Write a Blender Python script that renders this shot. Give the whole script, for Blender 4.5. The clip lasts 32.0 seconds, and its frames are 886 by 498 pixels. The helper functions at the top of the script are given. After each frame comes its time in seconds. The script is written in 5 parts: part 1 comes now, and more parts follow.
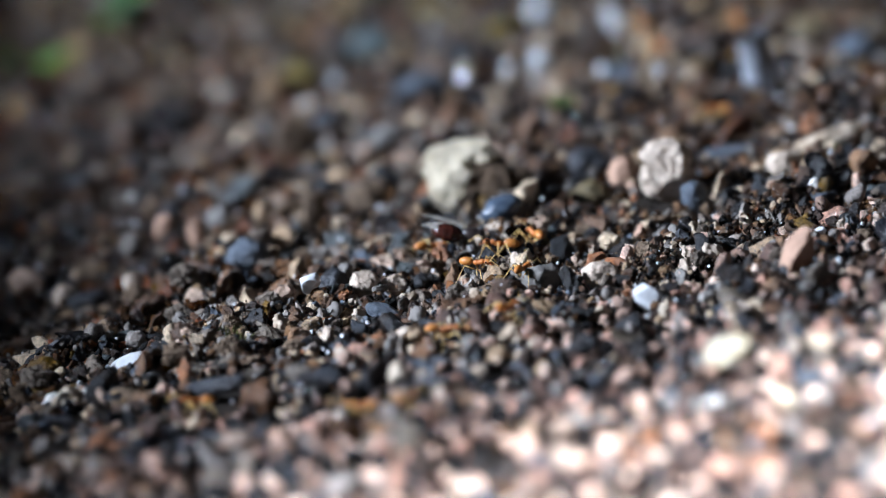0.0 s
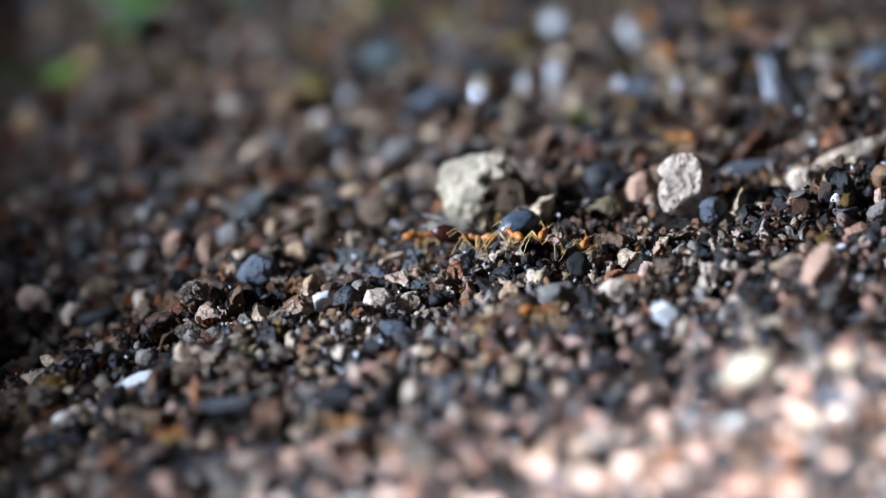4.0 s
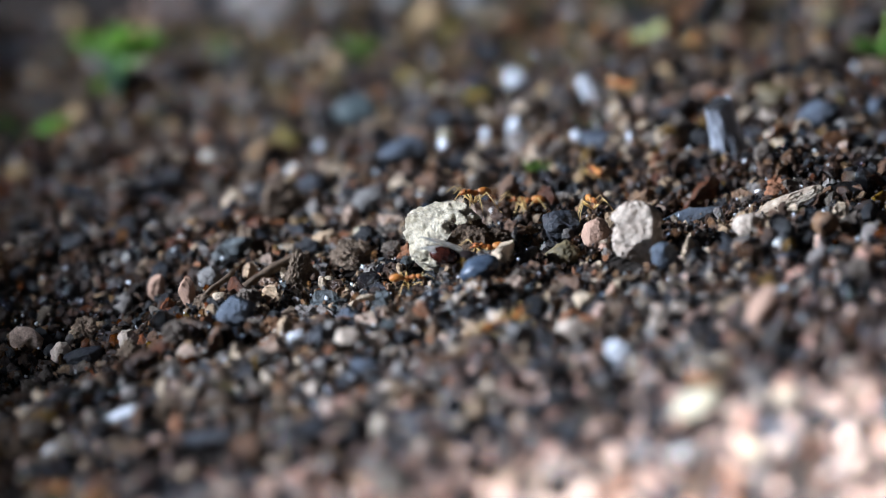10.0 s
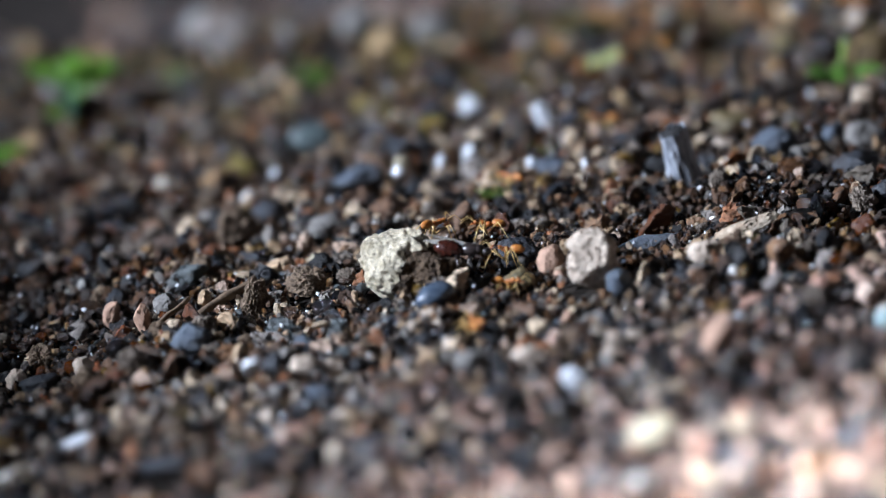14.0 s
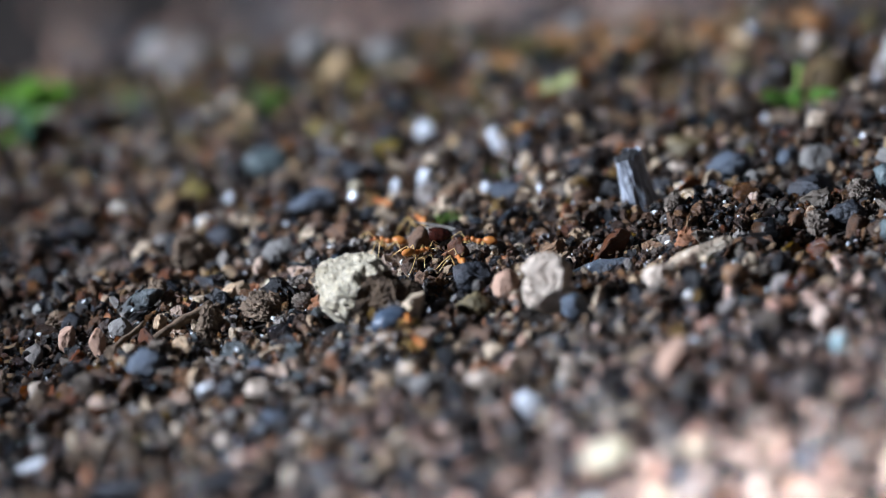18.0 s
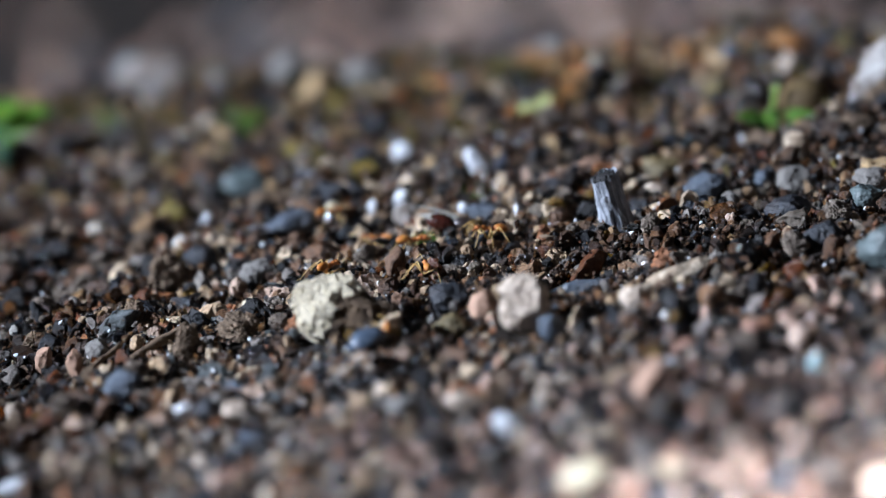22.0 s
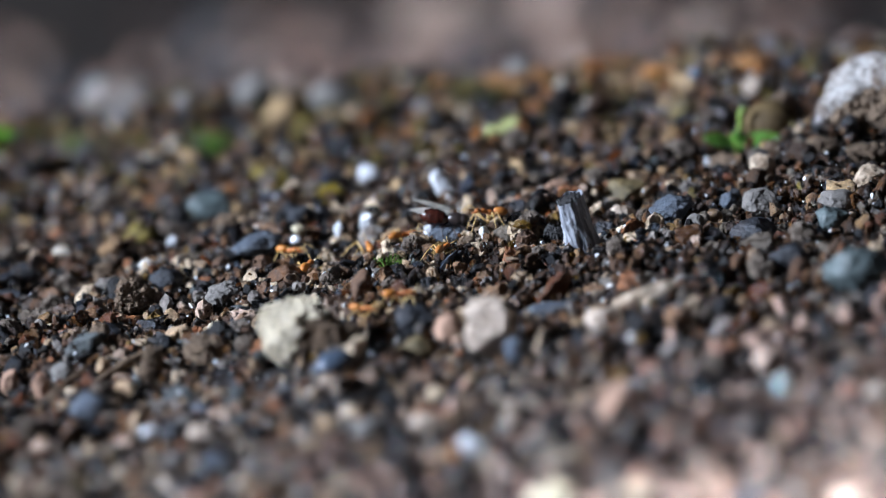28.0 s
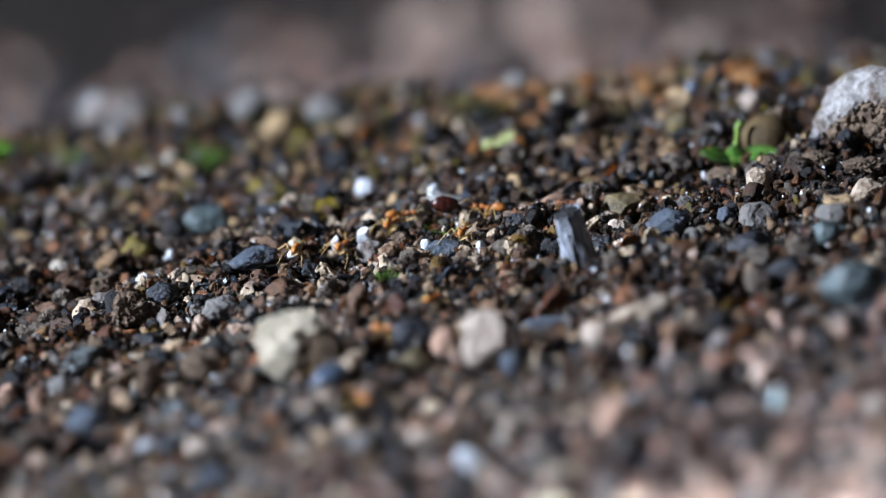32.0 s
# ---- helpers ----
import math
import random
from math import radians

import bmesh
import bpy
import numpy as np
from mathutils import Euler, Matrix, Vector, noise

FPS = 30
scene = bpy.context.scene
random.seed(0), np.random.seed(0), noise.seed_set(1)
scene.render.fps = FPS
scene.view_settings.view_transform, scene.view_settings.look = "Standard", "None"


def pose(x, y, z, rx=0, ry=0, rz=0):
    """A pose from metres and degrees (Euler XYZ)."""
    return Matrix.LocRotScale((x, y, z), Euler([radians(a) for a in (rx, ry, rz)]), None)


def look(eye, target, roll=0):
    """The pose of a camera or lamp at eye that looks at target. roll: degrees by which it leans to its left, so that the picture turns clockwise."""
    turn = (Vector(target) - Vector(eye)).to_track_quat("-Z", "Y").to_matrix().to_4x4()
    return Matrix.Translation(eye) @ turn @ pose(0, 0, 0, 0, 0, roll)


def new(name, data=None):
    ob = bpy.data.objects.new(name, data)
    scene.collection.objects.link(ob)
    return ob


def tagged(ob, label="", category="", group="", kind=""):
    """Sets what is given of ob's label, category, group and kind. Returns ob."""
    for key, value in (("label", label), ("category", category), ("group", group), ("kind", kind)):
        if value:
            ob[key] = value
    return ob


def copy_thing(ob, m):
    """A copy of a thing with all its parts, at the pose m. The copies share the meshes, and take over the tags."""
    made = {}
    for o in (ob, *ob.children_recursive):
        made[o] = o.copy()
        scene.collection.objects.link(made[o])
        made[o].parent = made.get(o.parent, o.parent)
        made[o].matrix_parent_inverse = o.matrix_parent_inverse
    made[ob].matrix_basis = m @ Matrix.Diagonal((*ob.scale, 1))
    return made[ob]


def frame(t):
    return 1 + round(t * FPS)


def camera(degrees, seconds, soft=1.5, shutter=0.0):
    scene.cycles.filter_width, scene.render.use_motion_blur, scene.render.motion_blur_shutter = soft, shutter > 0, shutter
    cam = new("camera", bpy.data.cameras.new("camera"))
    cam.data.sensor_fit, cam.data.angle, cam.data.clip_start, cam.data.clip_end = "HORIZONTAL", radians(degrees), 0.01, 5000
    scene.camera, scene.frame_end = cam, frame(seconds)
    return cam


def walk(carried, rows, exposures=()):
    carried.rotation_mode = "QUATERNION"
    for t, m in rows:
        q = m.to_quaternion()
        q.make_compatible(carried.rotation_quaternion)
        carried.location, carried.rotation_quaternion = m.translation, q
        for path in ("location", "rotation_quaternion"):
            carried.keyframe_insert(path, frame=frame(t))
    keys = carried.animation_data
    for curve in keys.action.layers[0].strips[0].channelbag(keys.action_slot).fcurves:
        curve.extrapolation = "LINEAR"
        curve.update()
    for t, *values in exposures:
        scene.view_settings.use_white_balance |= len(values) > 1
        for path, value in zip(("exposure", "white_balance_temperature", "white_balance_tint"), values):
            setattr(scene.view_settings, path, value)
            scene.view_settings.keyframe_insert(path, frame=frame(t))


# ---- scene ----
# The camera: a long lens close to the ground, panning and creeping forward over the mound.
cam = camera(2.9870, 32.0, soft=1.0)
cam.data.dof.use_dof = True
cam.data.dof.aperture_fstop = 8.6
PATH = [
    (0, look((0.00000, -2.35150, 0.41463), (-0.00777, -0.00204, -0.01134))),
    (0.5, look((0.00000, -2.34814, 0.41404), (-0.00790, -0.00198, -0.01101))),
    (1, look((0.00000, -2.34478, 0.41345), (-0.00807, -0.00192, -0.01067))),
    (1.5, look((0.00000, -2.33960, 0.41254), (-0.00826, -0.00186, -0.01035))),
    (2, look((0.00000, -2.33443, 0.41162), (-0.00851, -0.00181, -0.01002))),
    (2.5, look((0.00000, -2.32925, 0.41071), (-0.00881, -0.00176, -0.00975))),
    (4.5, look((0.00000, -2.30742, 0.40686), (-0.01019, -0.00159, -0.00880))),
    (5, look((0.00000, -2.30311, 0.40610), (-0.01053, -0.00156, -0.00861))),
    (5.5, look((0.00000, -2.31829, 0.40878), (-0.01138, -0.00151, -0.00834))),
    (6, look((0.00000, -2.34702, 0.41384), (-0.01225, -0.00141, -0.00772))),
    (6.5, look((0.00000, -2.37647, 0.41904), (-0.01227, -0.00129, -0.00705))),
    (7, look((0.00000, -2.39963, 0.42312), (-0.01142, -0.00116, -0.00638))),
    (7.5, look((0.00000, -2.42086, 0.42686), (-0.01008, -0.00104, -0.00574))),
    (8, look((0.00000, -2.43523, 0.42940), (-0.00884, -0.00093, -0.00513))),
    (8.5, look((0.00000, -2.44372, 0.43089), (-0.00771, -0.00082, -0.00455))),
    (9, look((0.00000, -2.45221, 0.43239), (-0.00667, -0.00071, -0.00397))),
    (9.5, look((0.00000, -2.45589, 0.43304), (-0.00576, -0.00062, -0.00345))),
    (10, look((0.00000, -2.45956, 0.43369), (-0.00493, -0.00052, -0.00293))),
    (10.5, look((0.00000, -2.45962, 0.43370), (-0.00408, -0.00044, -0.00245))),
    (11, look((0.00000, -2.45967, 0.43371), (-0.00327, -0.00035, -0.00194))),
    (11.5, look((0.00000, -2.45973, 0.43372), (-0.00244, -0.00026, -0.00146))),
    (12, look((0.00000, -2.45978, 0.43373), (-0.00161, -0.00017, -0.00096))),
    (12.5, look((0.00000, -2.45984, 0.43374), (-0.00082, -0.00008, -0.00047))),
    (13, look((0.00000, -2.45990, 0.43375), (0.00000, -0.00000, -0.00000))),
    (13.5, look((0.00000, -2.45995, 0.43376), (0.00085, 0.00009, 0.00050))),
    (14, look((0.00000, -2.46001, 0.43377), (0.00166, 0.00017, 0.00098))),
    (14.5, look((0.00000, -2.46006, 0.43378), (0.00248, 0.00026, 0.00148))),
    (16.5, look((0.00000, -2.46029, 0.43381), (0.00574, 0.00058, 0.00336))),
    (17, look((0.00000, -2.46034, 0.43382), (0.00653, 0.00065, 0.00375))),
    (17.5, look((0.00000, -2.46040, 0.43383), (0.00740, 0.00071, 0.00412))),
    (18, look((0.00000, -2.46045, 0.43384), (0.00825, 0.00078, 0.00452))),
    (18.5, look((0.00000, -2.46051, 0.43385), (0.00912, 0.00084, 0.00487))),
    (19, look((0.00000, -2.46057, 0.43386), (0.00991, 0.00090, 0.00523))),
    (19.5, look((0.00000, -2.46062, 0.43387), (0.01066, 0.00096, 0.00562))),
    (20, look((0.00000, -2.46068, 0.43388), (0.01114, 0.00103, 0.00601))),
    (20.5, look((0.00000, -2.46073, 0.43389), (0.01140, 0.00109, 0.00639))),
    (21, look((0.00000, -2.46079, 0.43390), (0.01149, 0.00115, 0.00674))),
    (21.5, look((0.00000, -2.46085, 0.43391), (0.01158, 0.00123, 0.00717))),
    (22, look((0.00000, -2.46090, 0.43392), (0.01168, 0.00129, 0.00753))),
    (22.5, look((0.00000, -2.46096, 0.43393), (0.01186, 0.00135, 0.00789))),
    (23, look((0.00000, -2.46101, 0.43394), (0.01222, 0.00141, 0.00826))),
    (23.5, look((0.00000, -2.46107, 0.43395), (0.01273, 0.00147, 0.00863))),
    (24, look((0.00000, -2.46112, 0.43396), (0.01333, 0.00152, 0.00892))),
    (24.5, look((0.00000, -2.46118, 0.43397), (0.01401, 0.00157, 0.00925))),
    (25, look((0.00000, -2.46124, 0.43398), (0.01463, 0.00162, 0.00952))),
    (25.5, look((0.00000, -2.46129, 0.43399), (0.01526, 0.00166, 0.00978))),
    (27.5, look((0.00000, -2.46152, 0.43403), (0.01672, 0.00180, 0.01064))),
    (28, look((0.00000, -2.46157, 0.43404), (0.01672, 0.00182, 0.01079))),
    (28.5, look((0.00000, -2.46163, 0.43405), (0.01673, 0.00184, 0.01092))),
    (29, look((0.00000, -2.46168, 0.43406), (0.01673, 0.00186, 0.01102))),
    (29.5, look((0.00000, -2.46174, 0.43407), (0.01677, 0.00188, 0.01116))),
    (30, look((0.00000, -2.46180, 0.43408), (0.01685, 0.00192, 0.01136))),
    (30.5, look((0.00000, -2.46185, 0.43409), (0.01692, 0.00196, 0.01160))),
    (31, look((0.00000, -2.46191, 0.43410), (0.01702, 0.00201, 0.01190))),
    (31.5, look((0.00000, -2.46196, 0.43411), (0.01710, 0.00208, 0.01229))),
    (32, look((0.00000, -2.46202, 0.43412), (0.01716, 0.00217, 0.01284))),
]
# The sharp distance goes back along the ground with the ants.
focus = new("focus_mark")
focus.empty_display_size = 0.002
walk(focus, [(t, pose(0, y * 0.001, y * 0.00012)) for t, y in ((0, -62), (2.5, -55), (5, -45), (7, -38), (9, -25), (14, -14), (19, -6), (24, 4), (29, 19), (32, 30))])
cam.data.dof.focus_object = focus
walk(cam, PATH, exposures=[(0, 2.30, 5480, 9.8), (14, 2.25, 5540, 11), (32, 2.25, 5540, 11)])

# ---- light: sun past an added roof edge, and an added lamp from the left ----
world = bpy.data.worlds.new("world")
scene.world = world
world.use_nodes = True
wn = world.node_tree.nodes
sky = wn.new("ShaderNodeTexSky")
sky.sky_type, sky.sun_disc = "NISHITA", False
sky.sun_elevation, sky.sun_rotation = radians(60), radians(163)
wn["Background"].inputs[1].default_value = 0.008
world.node_tree.links.new(sky.outputs[0], wn["Background"].inputs[0])

sun = new("sun", bpy.data.lights.new("sun", "SUN"))
sun.data.energy, sun.data.angle, sun.data.color = 5.0, radians(0.53), (1.0, 0.97, 0.94)
SUN_FROM = Vector((0.29 * math.cos(radians(60)), -0.957 * math.cos(radians(60)), math.sin(radians(60))))
sun.matrix_world = look(SUN_FROM * 5, (0, 0, 0))

# Added lamp, standing in for skylight that falls from the left.
lamp = new("added_left_lamp", bpy.data.lights.new("added_left_lamp", "AREA"))
lamp.data.shape, lamp.data.size, lamp.data.size_y = "RECTANGLE", 0.22, 0.30
lamp.data.energy, lamp.data.color = 38.0, (0.93, 0.95, 1.0)
lamp.matrix_world = look((-2.18, -0.66, 0.92), (0.0, 0.0, 0.0))


# ---- materials ----
def mat(name, colour, rough=0.6, spec=0.5, metal=0.0, scale=900.0, vary=0.35, bump=0.4, dist=0.0002, tint=None,
        coat=0.0, sub=0.0, trans=0.0, alpha=1.0, detail=6.0, stain=120.0, stretch=None, dirt=0.0):
    """A surface of one base colour, varied at two scales, with fine relief."""
    m = bpy.data.materials.new(name)
    m.use_nodes = True
    nt, n = m.node_tree, m.node_tree.nodes
    p = n["Principled BSDF"]
    tc = n.new("ShaderNodeTexCoord")
    fine, wide = n.new("ShaderNodeTexNoise"), n.new("ShaderNodeTexNoise")
    place = n.new("ShaderNodeMapping")
    place.inputs["Scale"].default_value = stretch or (1, 1, 1)
    nt.links.new(tc.outputs["Object"], place.inputs["Vector"])
    for tex, s in ((fine, scale), (wide, stain)):
        tex.inputs["Scale"].default_value = s
        tex.inputs["Detail"].default_value = detail
        tex.inputs["Roughness"].default_value = 0.65
        nt.links.new(place.outputs["Vector"], tex.inputs["Vector"])
    ramp = n.new("ShaderNodeValToRGB")
    other = tint or tuple(c * (1 - vary) for c in colour)
    ramp.color_ramp.elements[0].position, ramp.color_ramp.elements[1].position = 0.36, 0.66
    ramp.color_ramp.elements[0].color, ramp.color_ramp.elements[1].color = (*other, 1), (*colour, 1)
    nt.links.new(wide.outputs["Fac"], ramp.inputs["Fac"])
    hsv = n.new("ShaderNodeHueSaturation")
    span = n.new("ShaderNodeMapRange")
    span.inputs["From Min"].default_value, span.inputs["From Max"].default_value = 0.25, 0.75
    span.inputs["To Min"].default_value, span.inputs["To Max"].default_value = 1 - vary, 1 + vary
    nt.links.new(fine.outputs["Fac"], span.inputs["Value"])
    nt.links.new(span.outputs["Result"], hsv.inputs["Value"])
    nt.links.new(ramp.outputs["Color"], hsv.inputs["Color"])
    nt.links.new(hsv.outputs["Color"], p.inputs["Base Color"])
    if dirt:
        dust, edge, mix = n.new("ShaderNodeTexNoise"), n.new("ShaderNodeMapRange"), n.new("ShaderNodeMix")
        dust.inputs["Scale"].default_value, dust.inputs["Detail"].default_value, dust.inputs["Roughness"].default_value = 330.0, 9.0, 0.75
        nt.links.new(tc.outputs["Object"], dust.inputs["Vector"])
        edge.inputs["From Min"].default_value, edge.inputs["From Max"].default_value, edge.inputs["To Max"].default_value = 0.47, 0.66, dirt
        nt.links.new(dust.outputs["Fac"], edge.inputs["Value"])
        mix.data_type = "RGBA"
        mix.inputs[7].default_value = (0.055, 0.036, 0.024, 1)
        nt.links.new(edge.outputs["Result"], mix.inputs[0])
        nt.links.new(hsv.outputs["Color"], mix.inputs[6])
        nt.links.new(mix.outputs[2], p.inputs["Base Color"])
    b = n.new("ShaderNodeBump")
    b.inputs["Strength"].default_value, b.inputs["Distance"].default_value = bump, dist
    nt.links.new(fine.outputs["Fac"], b.inputs["Height"])
    nt.links.new(b.outputs["Normal"], p.inputs["Normal"])
    p.inputs["Roughness"].default_value, p.inputs["Metallic"].default_value = rough, metal
    p.inputs["Specular IOR Level"].default_value = spec
    p.inputs["Coat Weight"].default_value = coat
    p.inputs["Transmission Weight"].default_value = trans
    p.inputs["Alpha"].default_value = alpha
    if sub:
        p.inputs["Subsurface Weight"].default_value, p.inputs["Subsurface Scale"].default_value = sub, 0.0006
        p.inputs["Subsurface Radius"].default_value = (1.0, 0.8, 0.6)
    return m


GRAINS = ((0.00, 0.010, 0.010, 0.011), (0.10, 0.022, 0.024, 0.028), (0.17, 0.060, 0.066, 0.076), (0.22, 0.105, 0.072, 0.050),
          (0.32, 0.165, 0.118, 0.086), (0.42, 0.225, 0.165, 0.118), (0.50, 0.22, 0.205, 0.190), (0.61, 0.34, 0.280, 0.215),
          (0.71, 0.27, 0.170, 0.115), (0.77, 0.43, 0.375, 0.305), (0.875, 0.18, 0.130, 0.048), (0.905, 0.36, 0.300, 0.255),
          (0.95, 0.12, 0.130, 0.130), (0.975, 0.56, 0.55, 0.53))
WARM_GRAINS = ((0.00, 0.014, 0.012, 0.012), (0.18, 0.034, 0.036, 0.042), (0.27, 0.060, 0.036, 0.024), (0.33, 0.13, 0.075, 0.048),
               (0.45, 0.24, 0.160, 0.112), (0.56, 0.34, 0.200, 0.130), (0.65, 0.40, 0.280, 0.205), (0.81, 0.22, 0.195, 0.175),
               (0.88, 0.46, 0.360, 0.280), (0.95, 0.10, 0.115, 0.135))
DARK_GRAINS = ((0.00, 0.009, 0.009, 0.010), (0.17, 0.022, 0.024, 0.029), (0.27, 0.075, 0.054, 0.040), (0.44, 0.130, 0.092, 0.064),
               (0.60, 0.052, 0.058, 0.068), (0.67, 0.17, 0.115, 0.078), (0.78, 0.16, 0.085, 0.050), (0.85, 0.20, 0.18, 0.155), (0.93, 0.32, 0.25, 0.18))
CRUMBS = ((0.00, 0.006, 0.005, 0.004), (0.12, 0.065, 0.045, 0.032), (0.44, 0.120, 0.082, 0.056), (0.58, 0.024, 0.032, 0.038),
          (0.64, 0.15, 0.10, 0.068), (0.76, 0.17, 0.155, 0.145), (0.86, 0.24, 0.125, 0.075), (0.93, 0.30, 0.25, 0.20), (0.978, 0.5, 0.49, 0.47))


FAR_GRAINS = ((0.00, 0.012, 0.011, 0.011), (0.13, 0.032, 0.034, 0.040), (0.22, 0.080, 0.088, 0.105), (0.28, 0.080, 0.052, 0.032),
              (0.42, 0.150, 0.098, 0.058), (0.54, 0.140, 0.120, 0.050), (0.64, 0.24, 0.150, 0.088), (0.72, 0.28, 0.22, 0.15),
              (0.80, 0.38, 0.31, 0.22), (0.87, 0.21, 0.18, 0.075), (0.92, 0.29, 0.28, 0.28), (0.975, 0.48, 0.45, 0.40))
EARTH = ((0.00, 0.016, 0.011, 0.008), (0.12, 0.055, 0.034, 0.021), (0.36, 0.110, 0.070, 0.043), (0.60, 0.17, 0.115, 0.072),
         (0.78, 0.23, 0.18, 0.13), (0.89, 0.16, 0.15, 0.14), (0.95, 0.36, 0.31, 0.25))


def grain_mat(name, source, palette=GRAINS, rich=1.07, gain=1.0):
    """Mixed sand: each grain takes its colour from a set of mineral colours. source: per island or per object."""
    m = bpy.data.materials.new(name)
    m.use_nodes = True
    nt, n = m.node_tree, m.node_tree.nodes
    p = n["Principled BSDF"]
    if source == "object":
        palette = palette[:-1]
    if source == "island":
        rnd = n.new("ShaderNodeNewGeometry").outputs["Random Per Island"]
    else:
        rnd = n.new("ShaderNodeObjectInfo").outputs["Random"]
    ramp = n.new("ShaderNodeValToRGB")
    palette = [(pos, *(2.15 * gain * c ** 1.6 for c in rgb)) for pos, *rgb in palette]
    ramp.color_ramp.interpolation = "CONSTANT"
    els = ramp.color_ramp.elements
    els[0].position, els[0].color = 0.0, (*palette[0][1:], 1)
    els[1].position, els[1].color = palette[1][0], (*palette[1][1:], 1)
    for pos, r, g, b in palette[2:]:
        els.new(pos).color = (r, g, b, 1)
    nt.links.new(rnd, ramp.inputs["Fac"])
    tc = n.new("ShaderNodeTexCoord")
    fine, wide = n.new("ShaderNodeTexNoise"), n.new("ShaderNodeTexNoise")
    for tex, s in ((fine, 2600.0), (wide, 800.0)):
        tex.inputs["Scale"].default_value, tex.inputs["Detail"].default_value, tex.inputs["Roughness"].default_value = s, 6.0, 0.7
        nt.links.new(tc.outputs["Object"], tex.inputs["Vector"])
    mul = n.new("ShaderNodeMath")
    mul.operation = "MULTIPLY"
    nt.links.new(fine.outputs["Fac"], mul.inputs[0])
    nt.links.new(wide.outputs["Fac"], mul.inputs[1])
    span = n.new("ShaderNodeMapRange")
    span.inputs["From Min"].default_value, span.inputs["From Max"].default_value = 0.10, 0.42
    span.inputs["To Min"].default_value, span.inputs["To Max"].default_value = 0.28, 1.75
    nt.links.new(mul.outputs[0], span.inputs["Value"])
    hsv = n.new("ShaderNodeHueSaturation")
    hsv.inputs["Saturation"].default_value = rich
    nt.links.new(span.outputs["Result"], hsv.inputs["Value"])
    nt.links.new(ramp.outputs["Color"], hsv.inputs["Color"])
    dust, edge, mix = n.new("ShaderNodeTexNoise"), n.new("ShaderNodeMapRange"), n.new("ShaderNodeMix")
    dust.inputs["Scale"].default_value, dust.inputs["Detail"].default_value, dust.inputs["Roughness"].default_value = 420.0, 8.0, 0.7
    nt.links.new(tc.outputs["Object"], dust.inputs["Vector"])
    edge.inputs["From Min"].default_value, edge.inputs["From Max"].default_value, edge.inputs["To Max"].default_value = 0.50, 0.66, 0.6
    nt.links.new(dust.outputs["Fac"], edge.inputs["Value"])
    mix.data_type = "RGBA"
    mix.inputs[7].default_value = (0.045, 0.030, 0.021, 1)
    nt.links.new(edge.outputs["Result"], mix.inputs[0])
    nt.links.new(hsv.outputs["Color"], mix.inputs[6])
    nt.links.new(mix.outputs[2], p.inputs["Base Color"])
    gloss = n.new("ShaderNodeMath")
    gloss.operation = "MULTIPLY"
    gloss.inputs[1].default_value = 37.0
    nt.links.new(rnd, gloss.inputs[0])
    frac = n.new("ShaderNodeMath")
    frac.operation = "FRACT"
    nt.links.new(gloss.outputs[0], frac.inputs[0])
    rr = n.new("ShaderNodeMapRange")
    rr.inputs["To Min"].default_value, rr.inputs["To Max"].default_value = 0.12, 0.72
    nt.links.new(frac.outputs[0], rr.inputs["Value"])
    nt.links.new(rr.outputs["Result"], p.inputs["Roughness"])
    b = n.new("ShaderNodeBump")
    b.inputs["Strength"].default_value, b.inputs["Distance"].default_value = 1.0, 0.0010
    nt.links.new(mul.outputs[0], b.inputs["Height"])
    nt.links.new(b.outputs["Normal"], p.inputs["Normal"])
    return m


M_GRAIN = grain_mat("mixed_grains", "island", GRAINS, 1.12, 1.12)
# Gain raised and saturation cut to put sun-patch brightness into the colour.
M_WARMGRAIN = grain_mat("warm_lightened_grains", "island", WARM_GRAINS, 0.75, 1.45)
M_DARKGRAIN = grain_mat("dark_mixed_grains", "island", DARK_GRAINS, 1.2, 0.78)
M_FARGRAIN = grain_mat("far_mixed_grains", "island", FAR_GRAINS, 1.15, 1.0)
M_EARTH = grain_mat("light_brown_earth", "island", EARTH, 1.12, 1.05)
# Gain kept low so the fill between grains deepens their shade.
M_CRUMB = grain_mat("dark_crumbs", "island", CRUMBS, 1.25, 0.8)
M_PEBBLE = grain_mat("mixed_pebbles", "object", GRAINS, 1.12, 1.12)
M_DARKPEBBLE = grain_mat("dark_pebbles", "object", DARK_GRAINS, 1.2, 0.78)
M_FARPEBBLE = grain_mat("far_pebbles", "object", FAR_GRAINS, 1.15, 1.0)
# Soil colour darkened to put deep shade into the gaps between grains.
M_SOIL = mat("gap_dark_soil", (0.024, 0.017, 0.011), 0.85, 0.3, scale=1500, stain=90, vary=0.5, bump=0.8, dist=0.0008)
# Near-black so that the added walls bounce little light into the shadows.
M_WALL = mat("dark_added_wall", (0.029, 0.027, 0.029), 0.9, 0.2, scale=60, stain=4, vary=0.12, bump=0.2, dist=0.002)
M_SHADEBLOCK = mat("plain_grey_block", (0.20, 0.19, 0.175), 0.9, 0.2, scale=60, stain=6, vary=0.2, bump=0.3, dist=0.001)
# Dark surface of the added overhead slab, to throw back little light.
M_SHADESLAB = mat("dark_shade_slab", (0.06, 0.045, 0.034), 0.8, 0.3, scale=40, stain=3, vary=0.3, bump=0.3, dist=0.002)
M_LICHEN = mat("pale_lichen_stone", (0.84, 0.75, 0.57), 0.9, 0.2, scale=1500, stain=620, vary=0.45, bump=1.0, dist=0.0012, tint=(0.58, 0.50, 0.34), dirt=0.35)
